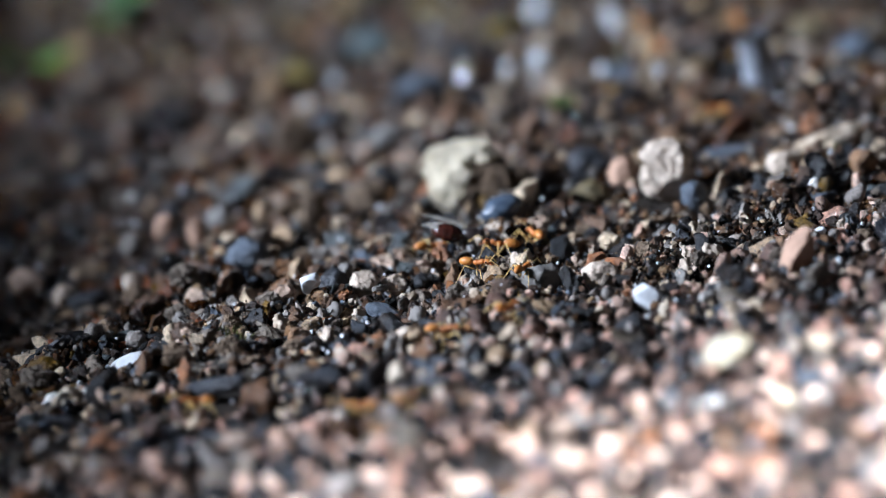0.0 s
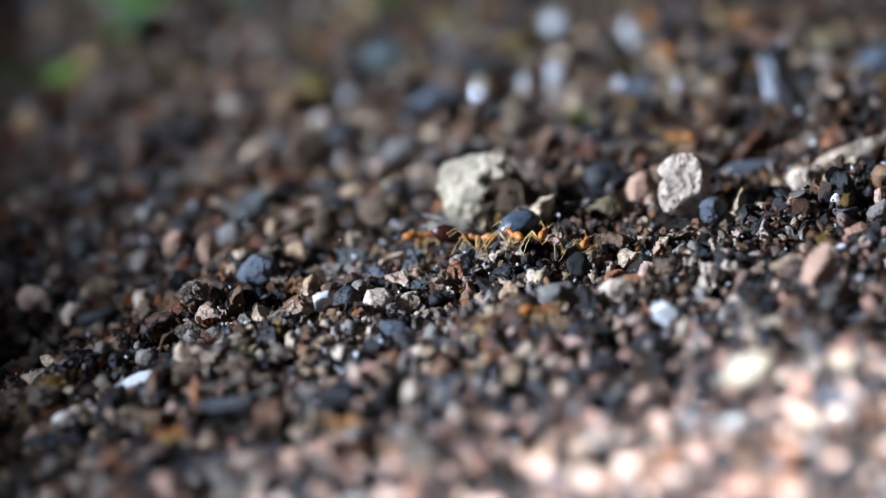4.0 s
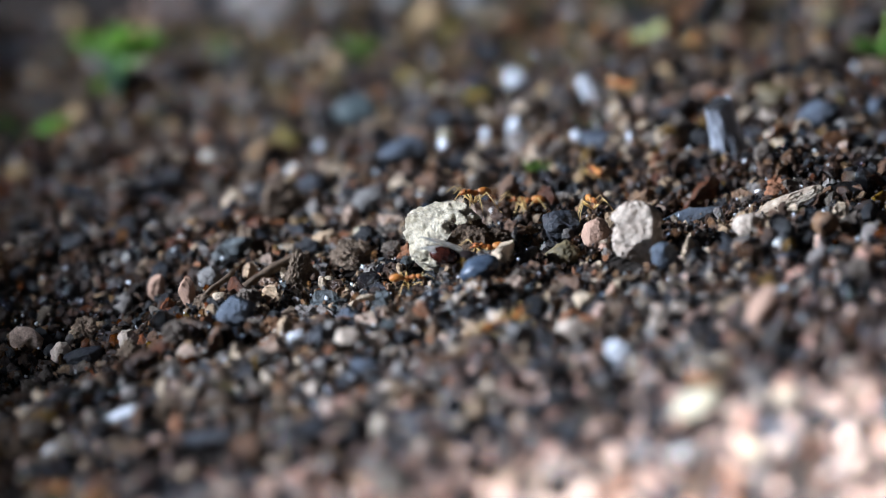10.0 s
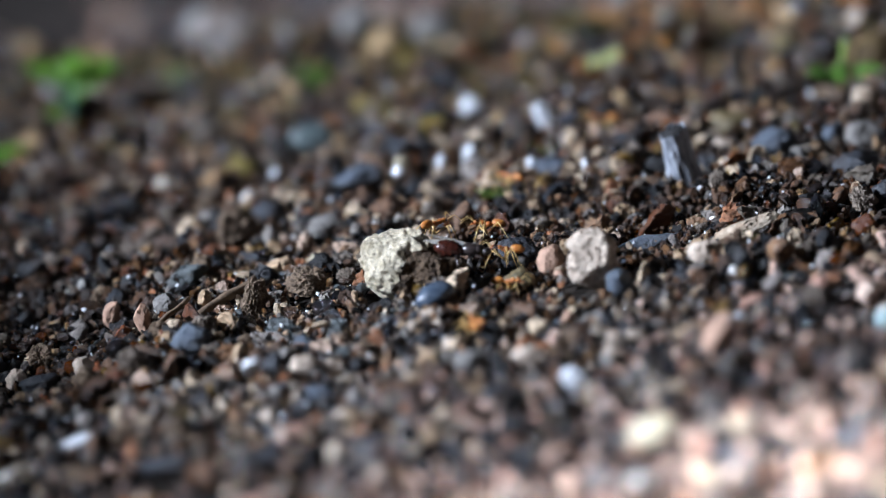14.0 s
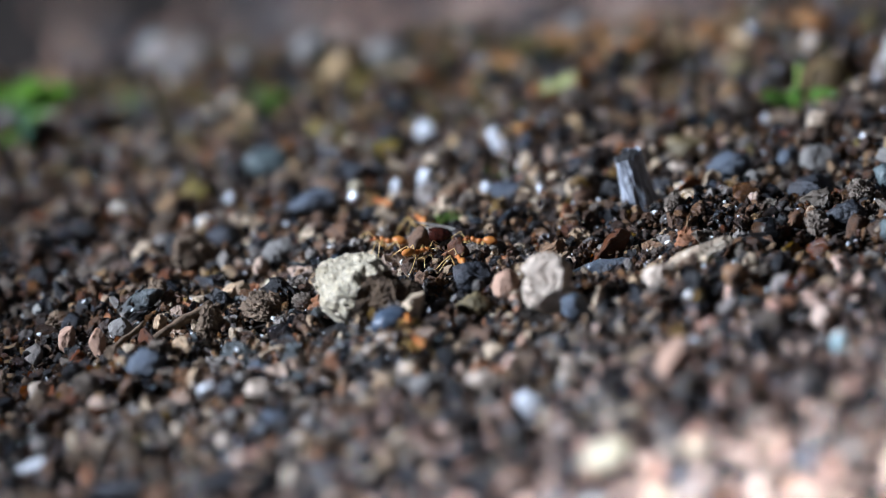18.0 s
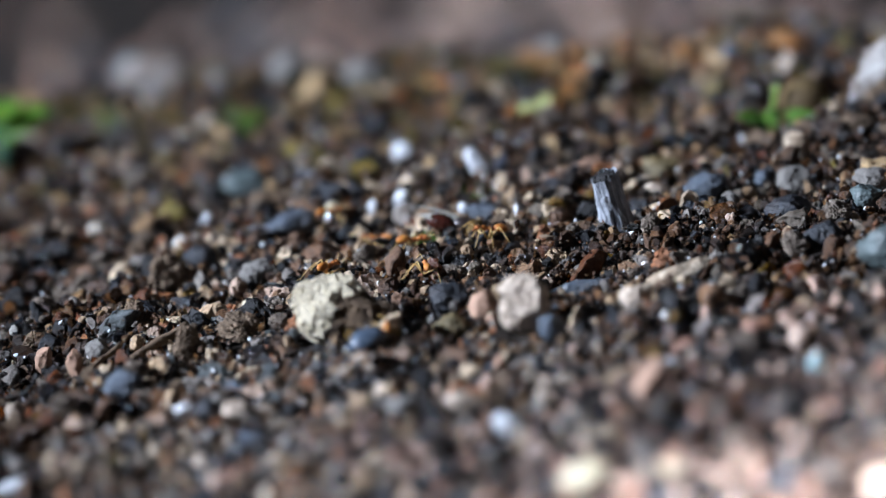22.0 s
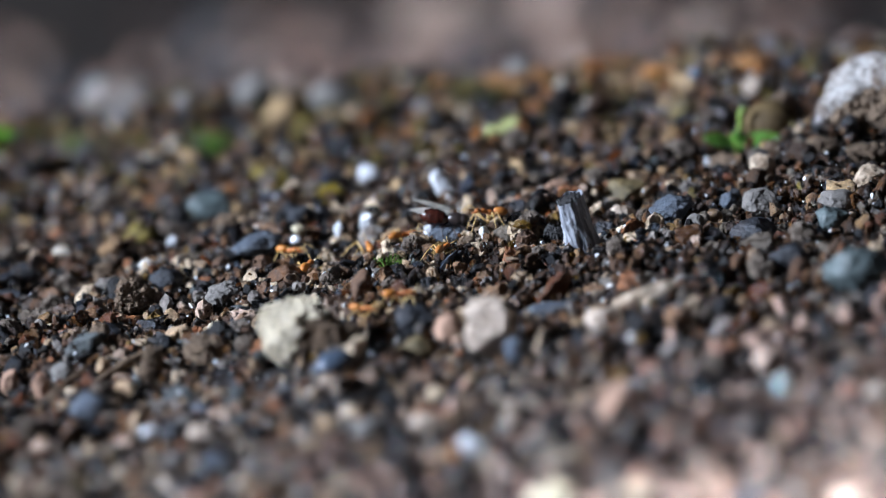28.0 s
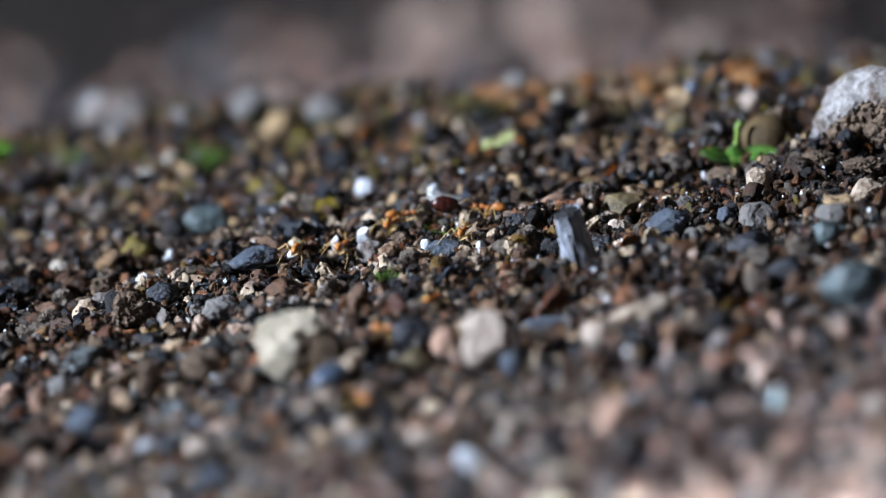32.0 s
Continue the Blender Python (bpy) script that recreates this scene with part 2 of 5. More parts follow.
M_CREAM = mat("cream_pink_stone", (0.64, 0.54, 0.43), 0.75, 0.3, scale=1100, stain=420, vary=0.5, bump=1.0, dist=0.0007, tint=(0.44, 0.35, 0.27), dirt=0.5)
M_TERRA = mat("orange_pink_stone", (0.46, 0.29, 0.20), 0.7, 0.3, scale=1300, stain=420, vary=0.3, bump=0.8, dist=0.0003, dirt=0.5)
M_OCHRE = mat("olive_ochre_stone", (0.20, 0.145, 0.06), 0.6, 0.4, scale=1200, stain=300, vary=0.4, bump=0.5, dist=0.0003, tint=(0.09, 0.075, 0.04), dirt=0.5)
M_BLACK = mat("black_basalt", (0.030, 0.034, 0.042), 0.5, 0.5, scale=1500, stain=400, vary=0.45, bump=0.9, dist=0.0004, dirt=0.4)
M_SLATE = mat("blue_grey_slate", (0.105, 0.125, 0.150), 0.5, 0.5, scale=1400, stain=420, vary=0.5, bump=1.0, dist=0.0006, tint=(0.055, 0.07, 0.095), dirt=0.45)
M_BLUE = mat("smooth_blue_grey_slate", (0.085, 0.11, 0.145), 0.24, 0.6, scale=1200, stain=300, vary=0.3, bump=0.4, dist=0.0002, tint=(0.04, 0.055, 0.08), dirt=0.35)
M_POD = mat("dark_brown_husk", (0.13, 0.090, 0.036), 0.75, 0.25, scale=900, stain=260, vary=0.4, bump=0.5, dist=0.0003, tint=(0.06, 0.040, 0.018))
M_PALE = mat("pale_grey_weathered_stone", (0.44, 0.43, 0.41), 0.8, 0.3, scale=1000, stain=220, vary=0.4, bump=1.0, dist=0.0006, tint=(0.13, 0.09, 0.062), dirt=0.6)
M_GREY = mat("grey_stone", (0.22, 0.205, 0.185), 0.7, 0.35, scale=1300, stain=350, vary=0.35, bump=0.9, dist=0.0004, dirt=0.6)
M_WHITE = mat("white_quartz", (0.74, 0.76, 0.78), 0.15, 0.9, scale=1000, stain=300, vary=0.10, bump=0.15, dist=0.0001, coat=0.4)
M_GLASS = mat("pale_cyan_glassy_stone", (0.62, 0.80, 0.80), 0.08, 0.9, scale=900, stain=300, vary=0.08, bump=0.05, dist=0.0001, coat=0.6)
M_TAN = mat("tan_bone_stone", (0.56, 0.48, 0.37), 0.7, 0.35, scale=1100, stain=260, vary=0.4, bump=0.8, dist=0.0005, tint=(0.32, 0.23, 0.15), dirt=0.45)
M_BROWN = mat("brown_crumbly_earth", (0.31, 0.225, 0.150), 0.85, 0.3, scale=1900, stain=600, vary=0.65, bump=1.0, dist=0.0010, tint=(0.11, 0.078, 0.052), dirt=0.3)
M_DARKEARTH = mat("dark_crumbly_earth", (0.17, 0.115, 0.068), 0.85, 0.3, scale=1900, stain=600, vary=0.6, bump=1.0, dist=0.0010, tint=(0.07, 0.046, 0.028), dirt=0.3)
M_CRUST = mat("grey_brown_caked_grit", (0.30, 0.25, 0.20), 0.85, 0.3, scale=2100, stain=700, vary=0.7, bump=1.0, dist=0.0010, tint=(0.09, 0.068, 0.05), dirt=0.35)
M_RUST = mat("rust_orange_lichen", (0.42, 0.20, 0.060), 0.85, 0.3, scale=1500, stain=400, vary=0.4, bump=0.8, dist=0.0006, tint=(0.16, 0.09, 0.045), dirt=0.3)
M_TEAL = mat("grey_green_stone", (0.11, 0.14, 0.14), 0.5, 0.4, scale=900, stain=250, vary=0.3, bump=0.6, dist=0.0003, dirt=0.4)
M_TWIG = mat("weathered_burnt_wood", (0.52, 0.55, 0.60), 0.7, 0.35, scale=1800, stain=900, vary=0.4, bump=1.0, dist=0.0005, tint=(0.09, 0.095, 0.115), stretch=(1, 1, 0.12))
M_TWIG_END = mat("charred_wood", (0.025, 0.024, 0.024), 0.7, 0.4, scale=1500, stain=500, vary=0.4, bump=1.0, dist=0.0004)
M_STRAW = mat("dry_brown_twig", (0.20, 0.14, 0.09), 0.8, 0.3, scale=1500, stain=500, vary=0.4, bump=0.7, dist=0.0003)
M_WEED = mat("deep_green_leaf", (0.085, 0.18, 0.016), 0.4, 0.5, scale=700, stain=250, vary=0.2, bump=0.3, dist=0.0002, sub=0.2)
M_LEAF = mat("fresh_green_leaf", (0.080, 0.170, 0.020), 0.35, 0.5, scale=700, stain=250, vary=0.18, bump=0.3, dist=0.0002, sub=0.25, tint=(0.050, 0.115, 0.018))
M_STEM = mat("pale_green_stem", (0.24, 0.35, 0.06), 0.4, 0.5, scale=900, stain=300, vary=0.2, bump=0.3, dist=0.0001, sub=0.25)
M_DARKLEAF = mat("blue_green_leaf", (0.06, 0.17, 0.11), 0.4, 0.5, scale=700, stain=250, vary=0.2, bump=0.3, dist=0.0002)
M_MOSS = mat("green_moss", (0.15, 0.26, 0.045), 0.8, 0.2, scale=1500, stain=500, vary=0.4, bump=0.5, dist=0.0002)
M_OLIVEMOSS = mat("olive_moss", (0.13, 0.135, 0.045), 0.9, 0.2, scale=1500, stain=400, vary=0.4, bump=0.6, dist=0.0003)
M_DRYLEAF = mat("yellow_green_dry_leaf", (0.36, 0.37, 0.17), 0.6, 0.3, scale=800, stain=260, vary=0.25, bump=0.4, dist=0.0002, tint=(0.34, 0.36, 0.12))
M_GOLD = mat("golden_stone", (0.56, 0.49, 0.33), 0.45, 0.5, scale=1000, stain=300, vary=0.3, bump=0.5, dist=0.0003, dirt=0.3)
M_AMBER = mat("amber_chitin", (0.48, 0.175, 0.030), 0.46, 0.5, scale=1800, stain=600, vary=0.2, bump=0.25, dist=0.00005, sub=0.3, tint=(0.30, 0.09, 0.016))
M_GASTER = mat("golden_amber_chitin", (0.45, 0.195, 0.034), 0.46, 0.5, scale=1800, stain=700, vary=0.2, bump=0.2, dist=0.00004, sub=0.35, tint=(0.36, 0.125, 0.020))
M_LEGS = mat("straw_amber_chitin", (0.64, 0.42, 0.15), 0.35, 0.5, scale=2500, stain=900, vary=0.15, bump=0.1, dist=0.00002, sub=0.2)
M_EYE = mat("black_eye", (0.012, 0.010, 0.010), 0.15, 0.6, scale=3000, vary=0.1, bump=0.1, dist=0.00001)
M_MAROON = mat("dark_red_brown_chitin", (0.050, 0.013, 0.008), 0.26, 0.5, scale=1400, stain=500, vary=0.35, bump=0.3, dist=0.00006)
M_JET = mat("black_chitin", (0.030, 0.022, 0.020), 0.30, 0.6, scale=1800, stain=600, vary=0.3, bump=0.4, dist=0.00006)
M_WING = mat("clear_pale_wing", (0.80, 0.75, 0.64), 0.35, 0.5, scale=900, stain=400, vary=0.4, bump=0.6, dist=0.0001, alpha=0.42, sub=0.4)

# ---- plan ----
MM = 0.001


def height(x, y):
    """The lie of the mound: it rises away from the camera and to its side, then drops behind a crest."""
    lat = 0.0422 * math.tanh(x / 0.25)
    yc = 0.126 - 0.306 * max(-0.4, min(0.4, x))
    a = y - yc
    r = math.sqrt(a * a + 0.0002)
    z = lat + 0.112 * (yc + 0.5 * (a - r)) - 0.045 * math.tanh(0.105 * (a + r) / 0.045)
    if y < -0.216:
        z = lat + 0.112 * (-0.216 - 0.144 * math.tanh((-0.216 - y) / 0.144))
    # hummocks, hollows and small unevenness
    z += 0.0017 * math.sin(x * 148 + 1.9 * math.sin(y * 61 + 0.4)) * math.cos(y * 83 + 1.1 * math.sin(x * 71)) + 0.0008 * math.sin(x * 310 + 1.3 * math.sin(y * 190)) * math.cos(y * 230 + 0.7)
    z -= 0.0050 * math.exp(-((x + 0.066) / 0.018) ** 2 - ((y + 0.028) / 0.020) ** 2)
    # a bank of earth against the large stone
    z += 0.004 * math.exp(-((x - 0.085) / 0.011) ** 2 - ((y - 0.056) / 0.013) ** 2)
    return z


def lie(x, y):
    """The upright of the ground at x, y."""
    e = 0.004
    return Vector((-(height(x + e, y) - height(x - e, y)) / (2 * e), -(height(x, y + e) - height(x, y - e)) / (2 * e), 1)).normalized()


def mesh_from(name, verts, faces, material, smooth=True):
    me = bpy.data.meshes.new(name)
    me.from_pydata([tuple(v) for v in verts], [], faces)
    me.materials.append(material)
    if smooth:
        me.polygons.foreach_set("use_smooth", [True] * len(me.polygons))
    me.update()
    return me


def part(name, bm, material, parent, label=""):
    """Links a bmesh as one mesh object under a thing or a part."""
    me = bpy.data.meshes.new(name)
    bmesh.ops.recalc_face_normals(bm, faces=bm.faces)
    bm.to_mesh(me)
    bm.free()
    me.materials.append(material)
    me.polygons.foreach_set("use_smooth", [True] * len(me.polygons))
    ob = new(name, me)
    ob.parent = parent
    return tagged(ob, label)


def thing(name, bm, material, m, label, category, group=""):
    ob = part(name, bm, material, None)
    ob.matrix_world = m
    return tagged(ob, label, category, group)


def empty(name, m, label, category, group="", kind=""):
    ob = new(name)
    ob.empty_display_size = 0.002
    ob.matrix_world = m
    return tagged(ob, label, category, group, kind)


def add_ball(bm, c, r, m=None, sub=2):
    """An ellipsoid at c with radii r (millimetres)."""
    mm = Matrix.Translation(Vector(c) * MM) @ (m or Matrix()) @ Matrix.Diagonal((r[0] * MM, r[1] * MM, r[2] * MM, 1))
    return bmesh.ops.create_icosphere(bm, subdivisions=sub, radius=1, matrix=mm)["verts"]


def add_tube(bm, pts, radii, sides=6):
    """A closed tube through points (millimetres) with a radius at each."""
    rings = []
    P = [Vector(p) * MM for p in pts]
    for i, p in enumerate(P):
        d = (P[min(i + 1, len(P) - 1)] - P[max(i - 1, 0)]).normalized()
        u = d.orthogonal().normalized() if i == 0 else (rings_u - d * rings_u.dot(d)).normalized()
        rings_u = u
        w = d.cross(u)
        rings.append([bm.verts.new(p + (u * math.cos(k * math.tau / sides) + w * math.sin(k * math.tau / sides)) * radii[i] * MM) for k in range(sides)])
    for a, b in zip(rings, rings[1:]):
        for k in range(sides):
            bm.faces.new((a[k], a[(k + 1) % sides], b[(k + 1) % sides], b[k]))
    bm.faces.new(list(reversed(rings[0])))
    bm.faces.new(rings[-1])


def rock_bm(w, d, h, seed, facets=9, rough=0.10, sub=4, fine=0.03, cut=0.62):
    """A worn stone of the given width, depth and height in millimetres, its base at z = 0."""
    rng = random.Random(seed)
    bm = bmesh.new()
    bmesh.ops.create_icosphere(bm, subdivisions=sub, radius=1)
    planes = []
    for _ in range(facets):
        n = Vector((rng.gauss(0, 1), rng.gauss(0, 1), rng.gauss(0, 1))).normalized()
        planes.append((n, rng.uniform(cut, 0.92)))
    off = Vector((rng.uniform(0, 99), rng.uniform(0, 99), rng.uniform(0, 99)))
    for v in bm.verts:
        p = v.co.copy()
        for n, k in planes:
            s = p.dot(n) - k
            if s > 0:
                p -= n * s * 0.88
        q = v.co * 1.7 + off
        p *= 1 + rough * noise.fractal(q, 0.9, 2.1, 4) + fine * noise.fractal(v.co * 7 + off, 0.8, 2.0, 3)
        v.co = p
    lo = [min(v.co[i] for v in bm.verts) for i in range(3)]
    hi = [max(v.co[i] for v in bm.verts) for i in range(3)]
    size = (w * MM, d * MM, h * MM)
    for v in bm.verts:
        v.co = Vector([((v.co[i] - lo[i]) / (hi[i] - lo[i]) - (0.5 if i < 2 else 0)) * size[i] for i in range(3)])
    return bm


def on_ground(x, y, sink=0.0, yaw=0.0, lean=0.0, tip=0.0, follow=0.6):
    """A place on the mound (millimetres), sunk by some, turned by yaw, leaning in the picture's plane by lean."""
    up = Vector((0, 0, 1)).lerp(lie(x * MM, y * MM), follow).normalized()
    turn = up.to_track_quat("Z", "Y").to_matrix().to_4x4()
    flat = turn @ Vector((1, 0, 0))
    fix = Matrix.Rotation(-math.atan2(flat.y, flat.x), 4, "Z")
    return Matrix.Translation((x * MM, y * MM, height(x * MM, y * MM) - sink * MM)) @ fix @ turn @ pose(0, 0, 0, tip, lean, yaw)


# ---- setting ----
def axis_steps(lo, hi, fine, far):
    """Coordinates, close together in the middle and ever wider towards the horizon."""
    out, v, s = list(np.arange(lo, hi + fine / 2, fine)), hi, fine
    while v < far:
        s *= 1.6
        v += s
        out.append(v)
    v, s = lo, fine
    while v > -far:
        s *= 1.6
        v -= s
        out.insert(0, v)
    return out


def build_ground():
    xs, ys = axis_steps(-0.11, 0.12, 0.0025, 60), axis_steps(-0.22, 0.20, 0.003, 60)
    verts = [(x, y, height(x, y) - 0.0012) for y in ys for x in xs]
    nx = len(xs)
    faces = [(j * nx + i, j * nx + i + 1, (j + 1) * nx + i + 1, (j + 1) * nx + i) for j in range(len(ys) - 1) for i in range(nx - 1)]
    ob = new("ground", mesh_from("ground", verts, faces, M_SOIL))
    return tagged(ob, "dark brown soil mound strewn with coarse sand", "ground", kind="structure")


def slab(name, lo, hi, material, label, category):
    bm = bmesh.new()
    bmesh.ops.create_cube(bm, size=1, matrix=Matrix.Translation([(a + b) / 2 for a, b in zip(lo, hi)]) @ Matrix.Diagonal([b - a for a, b in zip(lo, hi)] + [1]))
    bmesh.ops.bevel(bm, geom=bm.edges[:], offset=0.004, segments=1, affect="EDGES")
    ob = part(name, bm, material, None)
    ob.data.polygons.foreach_set("use_smooth", [False] * len(ob.data.polygons))
    return tagged(ob, label, category, kind="structure")


ground = build_ground()
# Added out of view; its edge bounds the sun patch in the foreground.
roof = slab("roof", (-3.6, 0.0, 3.50), (3.2, 4.6, 3.60), M_SHADESLAB, "dark slab added overhead to shade the mound from the sun", "roof")
roof.matrix_world = Matrix.Translation((0, -2.325, 0)) @ pose(0, 0, 0, 0, 0, 22.8)
# Added walls; the south one is high to leave only a strip of sun.
slab("wall_east", (2.2, -3.4, -0.2), (2.32, 2.0, 3.497), M_WALL, "plain dark wall added to close the place and cut bounced light", "wall")
slab("wall_north", (-2.2, 2.003, -0.2), (2.32, 2.12, 3.497), M_WALL, "plain dark wall added to close the place and cut bounced light", "wall")
slab("wall_south", (-2.4, -3.6, -0.2), (2.32, -3.403, 5.4), M_WALL, "tall dark wall added to cut down the sun and sky", "wall")
# Four added pieces around a made-up gap that holds the left lamp.
slab("wall_west_north", (-2.34, -0.237, -0.2), (-2.22, 2.0, 3.497), M_WALL, "plain dark wall added beside the gap for the left lamp", "wall")
slab("wall_west_south", (-2.34, -3.4, -0.2), (-2.22, -1.043, 3.497), M_WALL, "plain dark wall added beside the gap for the left lamp", "wall")
slab("wall_west_sill", (-2.34, -1.04, -0.2), (-2.22, -0.24, 0.70), M_WALL, "plain dark wall added below the gap for the left lamp", "wall")
slab("wall_west_head", (-2.34, -1.04, 1.45), (-2.22, -0.24, 3.497), M_WALL, "plain dark wall added above the gap for the left lamp", "wall")
# Added out of view; blocks the left lamp to darken the left side softly.
kerb = slab("kerb_west", (-0.07, -0.8, -0.1), (0.0, 0.11, 0.0535), M_SHADEBLOCK, "plain block added out of view to shade the mound's left side", "kerb")
kerb.matrix_world = Matrix.Translation((-0.19, 0.0, 0)) @ pose(0, 0, 0, 0, 0, -9.6)

KEEP_OUT = []


def clear(x, y, r):
    """Keeps loose grains from piling over a placed stone."""
    KEEP_OUT.append((x, y, r))


def free(x, y, margin=0.0):
    """Whether a loose piece at x, y lies neither on a placed stone nor close before it."""
    for kx, ky, r in KEEP_OUT:
        if abs(x - kx) < r + margin and abs(y - ky) < 3 * r + 3 * margin:
            front = min(max(ky - y, 0.0), 0.8 * r + 2.2 * margin)
            if math.hypot(x - kx, y + front - ky) < r + margin:
                return False
    return True


# ---- placed stones ----
def stone(name, x, y, w, d, h, material, label, seed, sink=0.15, yaw=0, lean=0, tip=0, facets=9, rough=0.12, fine=0.055, sub=0, group="pebbles on the mound", cut=0.62):
    if material is M_WHITE:
        rough, fine, cut, facets = 0.05, 0.015, 0.42, facets + 3
    sub = sub or (5 if -58 < y < 63 else 4)
    bm = rock_bm(w, d, h, seed, facets, rough, sub, fine, cut)
    clear(x, y, max(w, d) * 0.40)
    return thing(name, bm, material, on_ground(x, y, sink * h, yaw, lean, tip), label, "stone", group)


def lichen_stone():
    bm = rock_bm(13.6, 9.0, 11.4, 5, 8, 0.12, 6, 0.04, 0.68)
    for v in bm.verts:
        x, f = v.co.x / MM, v.co.z / (11.4 * MM)
        under = max(0.0, min(1.0, (x + 0.6) / 1.6)) * max(0.0, min(1.0, (0.80 - f) / 0.10))
        v.co.y += 0.4 * MM * under * max(0.0, min(1.0, -v.co.y / (2 * MM)))
        v.co.x += ((0.5 - f) * 0.6 + (1.8 * max(0.0, 0.5 - f) if x < 0 else 0.0)) * MM
        if x > 0:
            v.co.z -= 0.14 * v.co.x * f
        crack = max(0, 0.3 - abs(noise.noise(v.co * 420))) / 0.3
        v.co *= 1 + 0.030 * noise.fractal(v.co * 900, 0.7, 2.1, 5) - 0.026 * crack - 0.022 * abs(noise.noise(v.co * 2200 + Vector((5, 1, 2))))
    bm.normal_update()
    for f in bm.faces:
        c = f.calc_center_median() / MM
        n = noise.noise(f.calc_center_median() * 600) + 0.5 * noise.noise(f.calc_center_median() * 1800)
        f.material_index = int(c.x > -1.0 + 0.30 * (c.z - 4.5) + 1.0 * n and c.z < 9.0 - 0.10 * c.x + 1.0 * n)
    clear(-4.9, -18.0, 4.8)
    ob = thing("lichen_stone", bm, M_LICHEN, on_ground(-3.9, -18.0, 2.0, 0), "pale yellowish lichen-covered upright stone", "stone")
    ob.data.materials.append(M_DARKEARTH)
    bm = rock_bm(8.8, 6.0, 8.4, 8, 5, 0.22, 6, 0.10)
    clear(1.0, -18.9, 3.2)
    thing("earth_clod", bm, M_DARKEARTH, on_ground(1.2, -20.6, 1.2, 10), "brown crumbly clod of earth against the pale stone", "earth clod")
    return ob


def waisted_stone():
    bm = rock_bm(7.4, 6.0, 9.6, 23, 7, 0.10, 6, 0.05, 0.68)
    for v in bm.verts:
        f = v.co.z / (9.6 * MM)
        west = max(0.0, min(1.0, -v.co.x / (1.5 * MM)))
        v.co.x += west * (0.65 * MM * math.exp(-((f - 0.57) / 0.09) ** 2) - 0.4 * MM * math.exp(-((f - 0.74) / 0.07) ** 2) - 1.0 * MM * max(0.0, 0.35 - f))
        v.co.x += (1.0 - west) * 1.2 * MM * max(0.0, 0.5 - f)
        pit = max(0.0, noise.noise(v.co * 800) - 0.15)
        v.co *= 1 + 0.034 * noise.fractal(v.co * 520, 0.8, 2.0, 5) - 0.08 * pit
    clear(22.9, -31.0, 3.2)
    return thing("waisted_stone", bm, M_CREAM, on_ground(22.9, -31.0, 0.7, 0, 4), "cream and pink upright stone with a notched side", "stone")


def large_stone():
    """A thick pale crust over a crumbly brown body."""
    bm = rock_bm(23.0, 14.0, 16.5, 60, 9, 0.10, 7, 0.03, 0.66)
    under = {}
    for v in bm.verts:
        p = v.co / MM
        top = 16.0 * math.sqrt(max(0.05, 1 - (p.x / 12.5) ** 2))
        lump = noise.noise(v.co * 330) + 0.6 * noise.noise(v.co * 900)
        below = max(0.0, min(1.0, (top - 3.0 - p.z + 1.2 * lump) / 0.9)) * max(0.0, min(1.0, (2.0 - p.y) / 3.0))
        under[v] = below
        grit = abs(noise.noise(v.co * 520)) + 0.6 * abs(noise.noise(v.co * 1300))
        v.co.y += below * (0.9 - 1.5 * grit) * MM
        v.co.z -= below * 0.5 * grit * MM
        v.co *= 1 + 0.012 * noise.fractal(v.co * 420, 0.8, 2.0, 4)
    for f in bm.faces:
        f.material_index = int(sum(under[v] for v in f.verts) > 1.5)
    clear(84.5, 55.0, 6.0)
    ob = thing("large_stone", bm, M_PALE, on_ground(84.4, 52.0, 7.6, 0, 0), "large stone with a pale weathered crust over crumbly brown rock", "stone")
    ob.data.materials.append(M_BROWN)


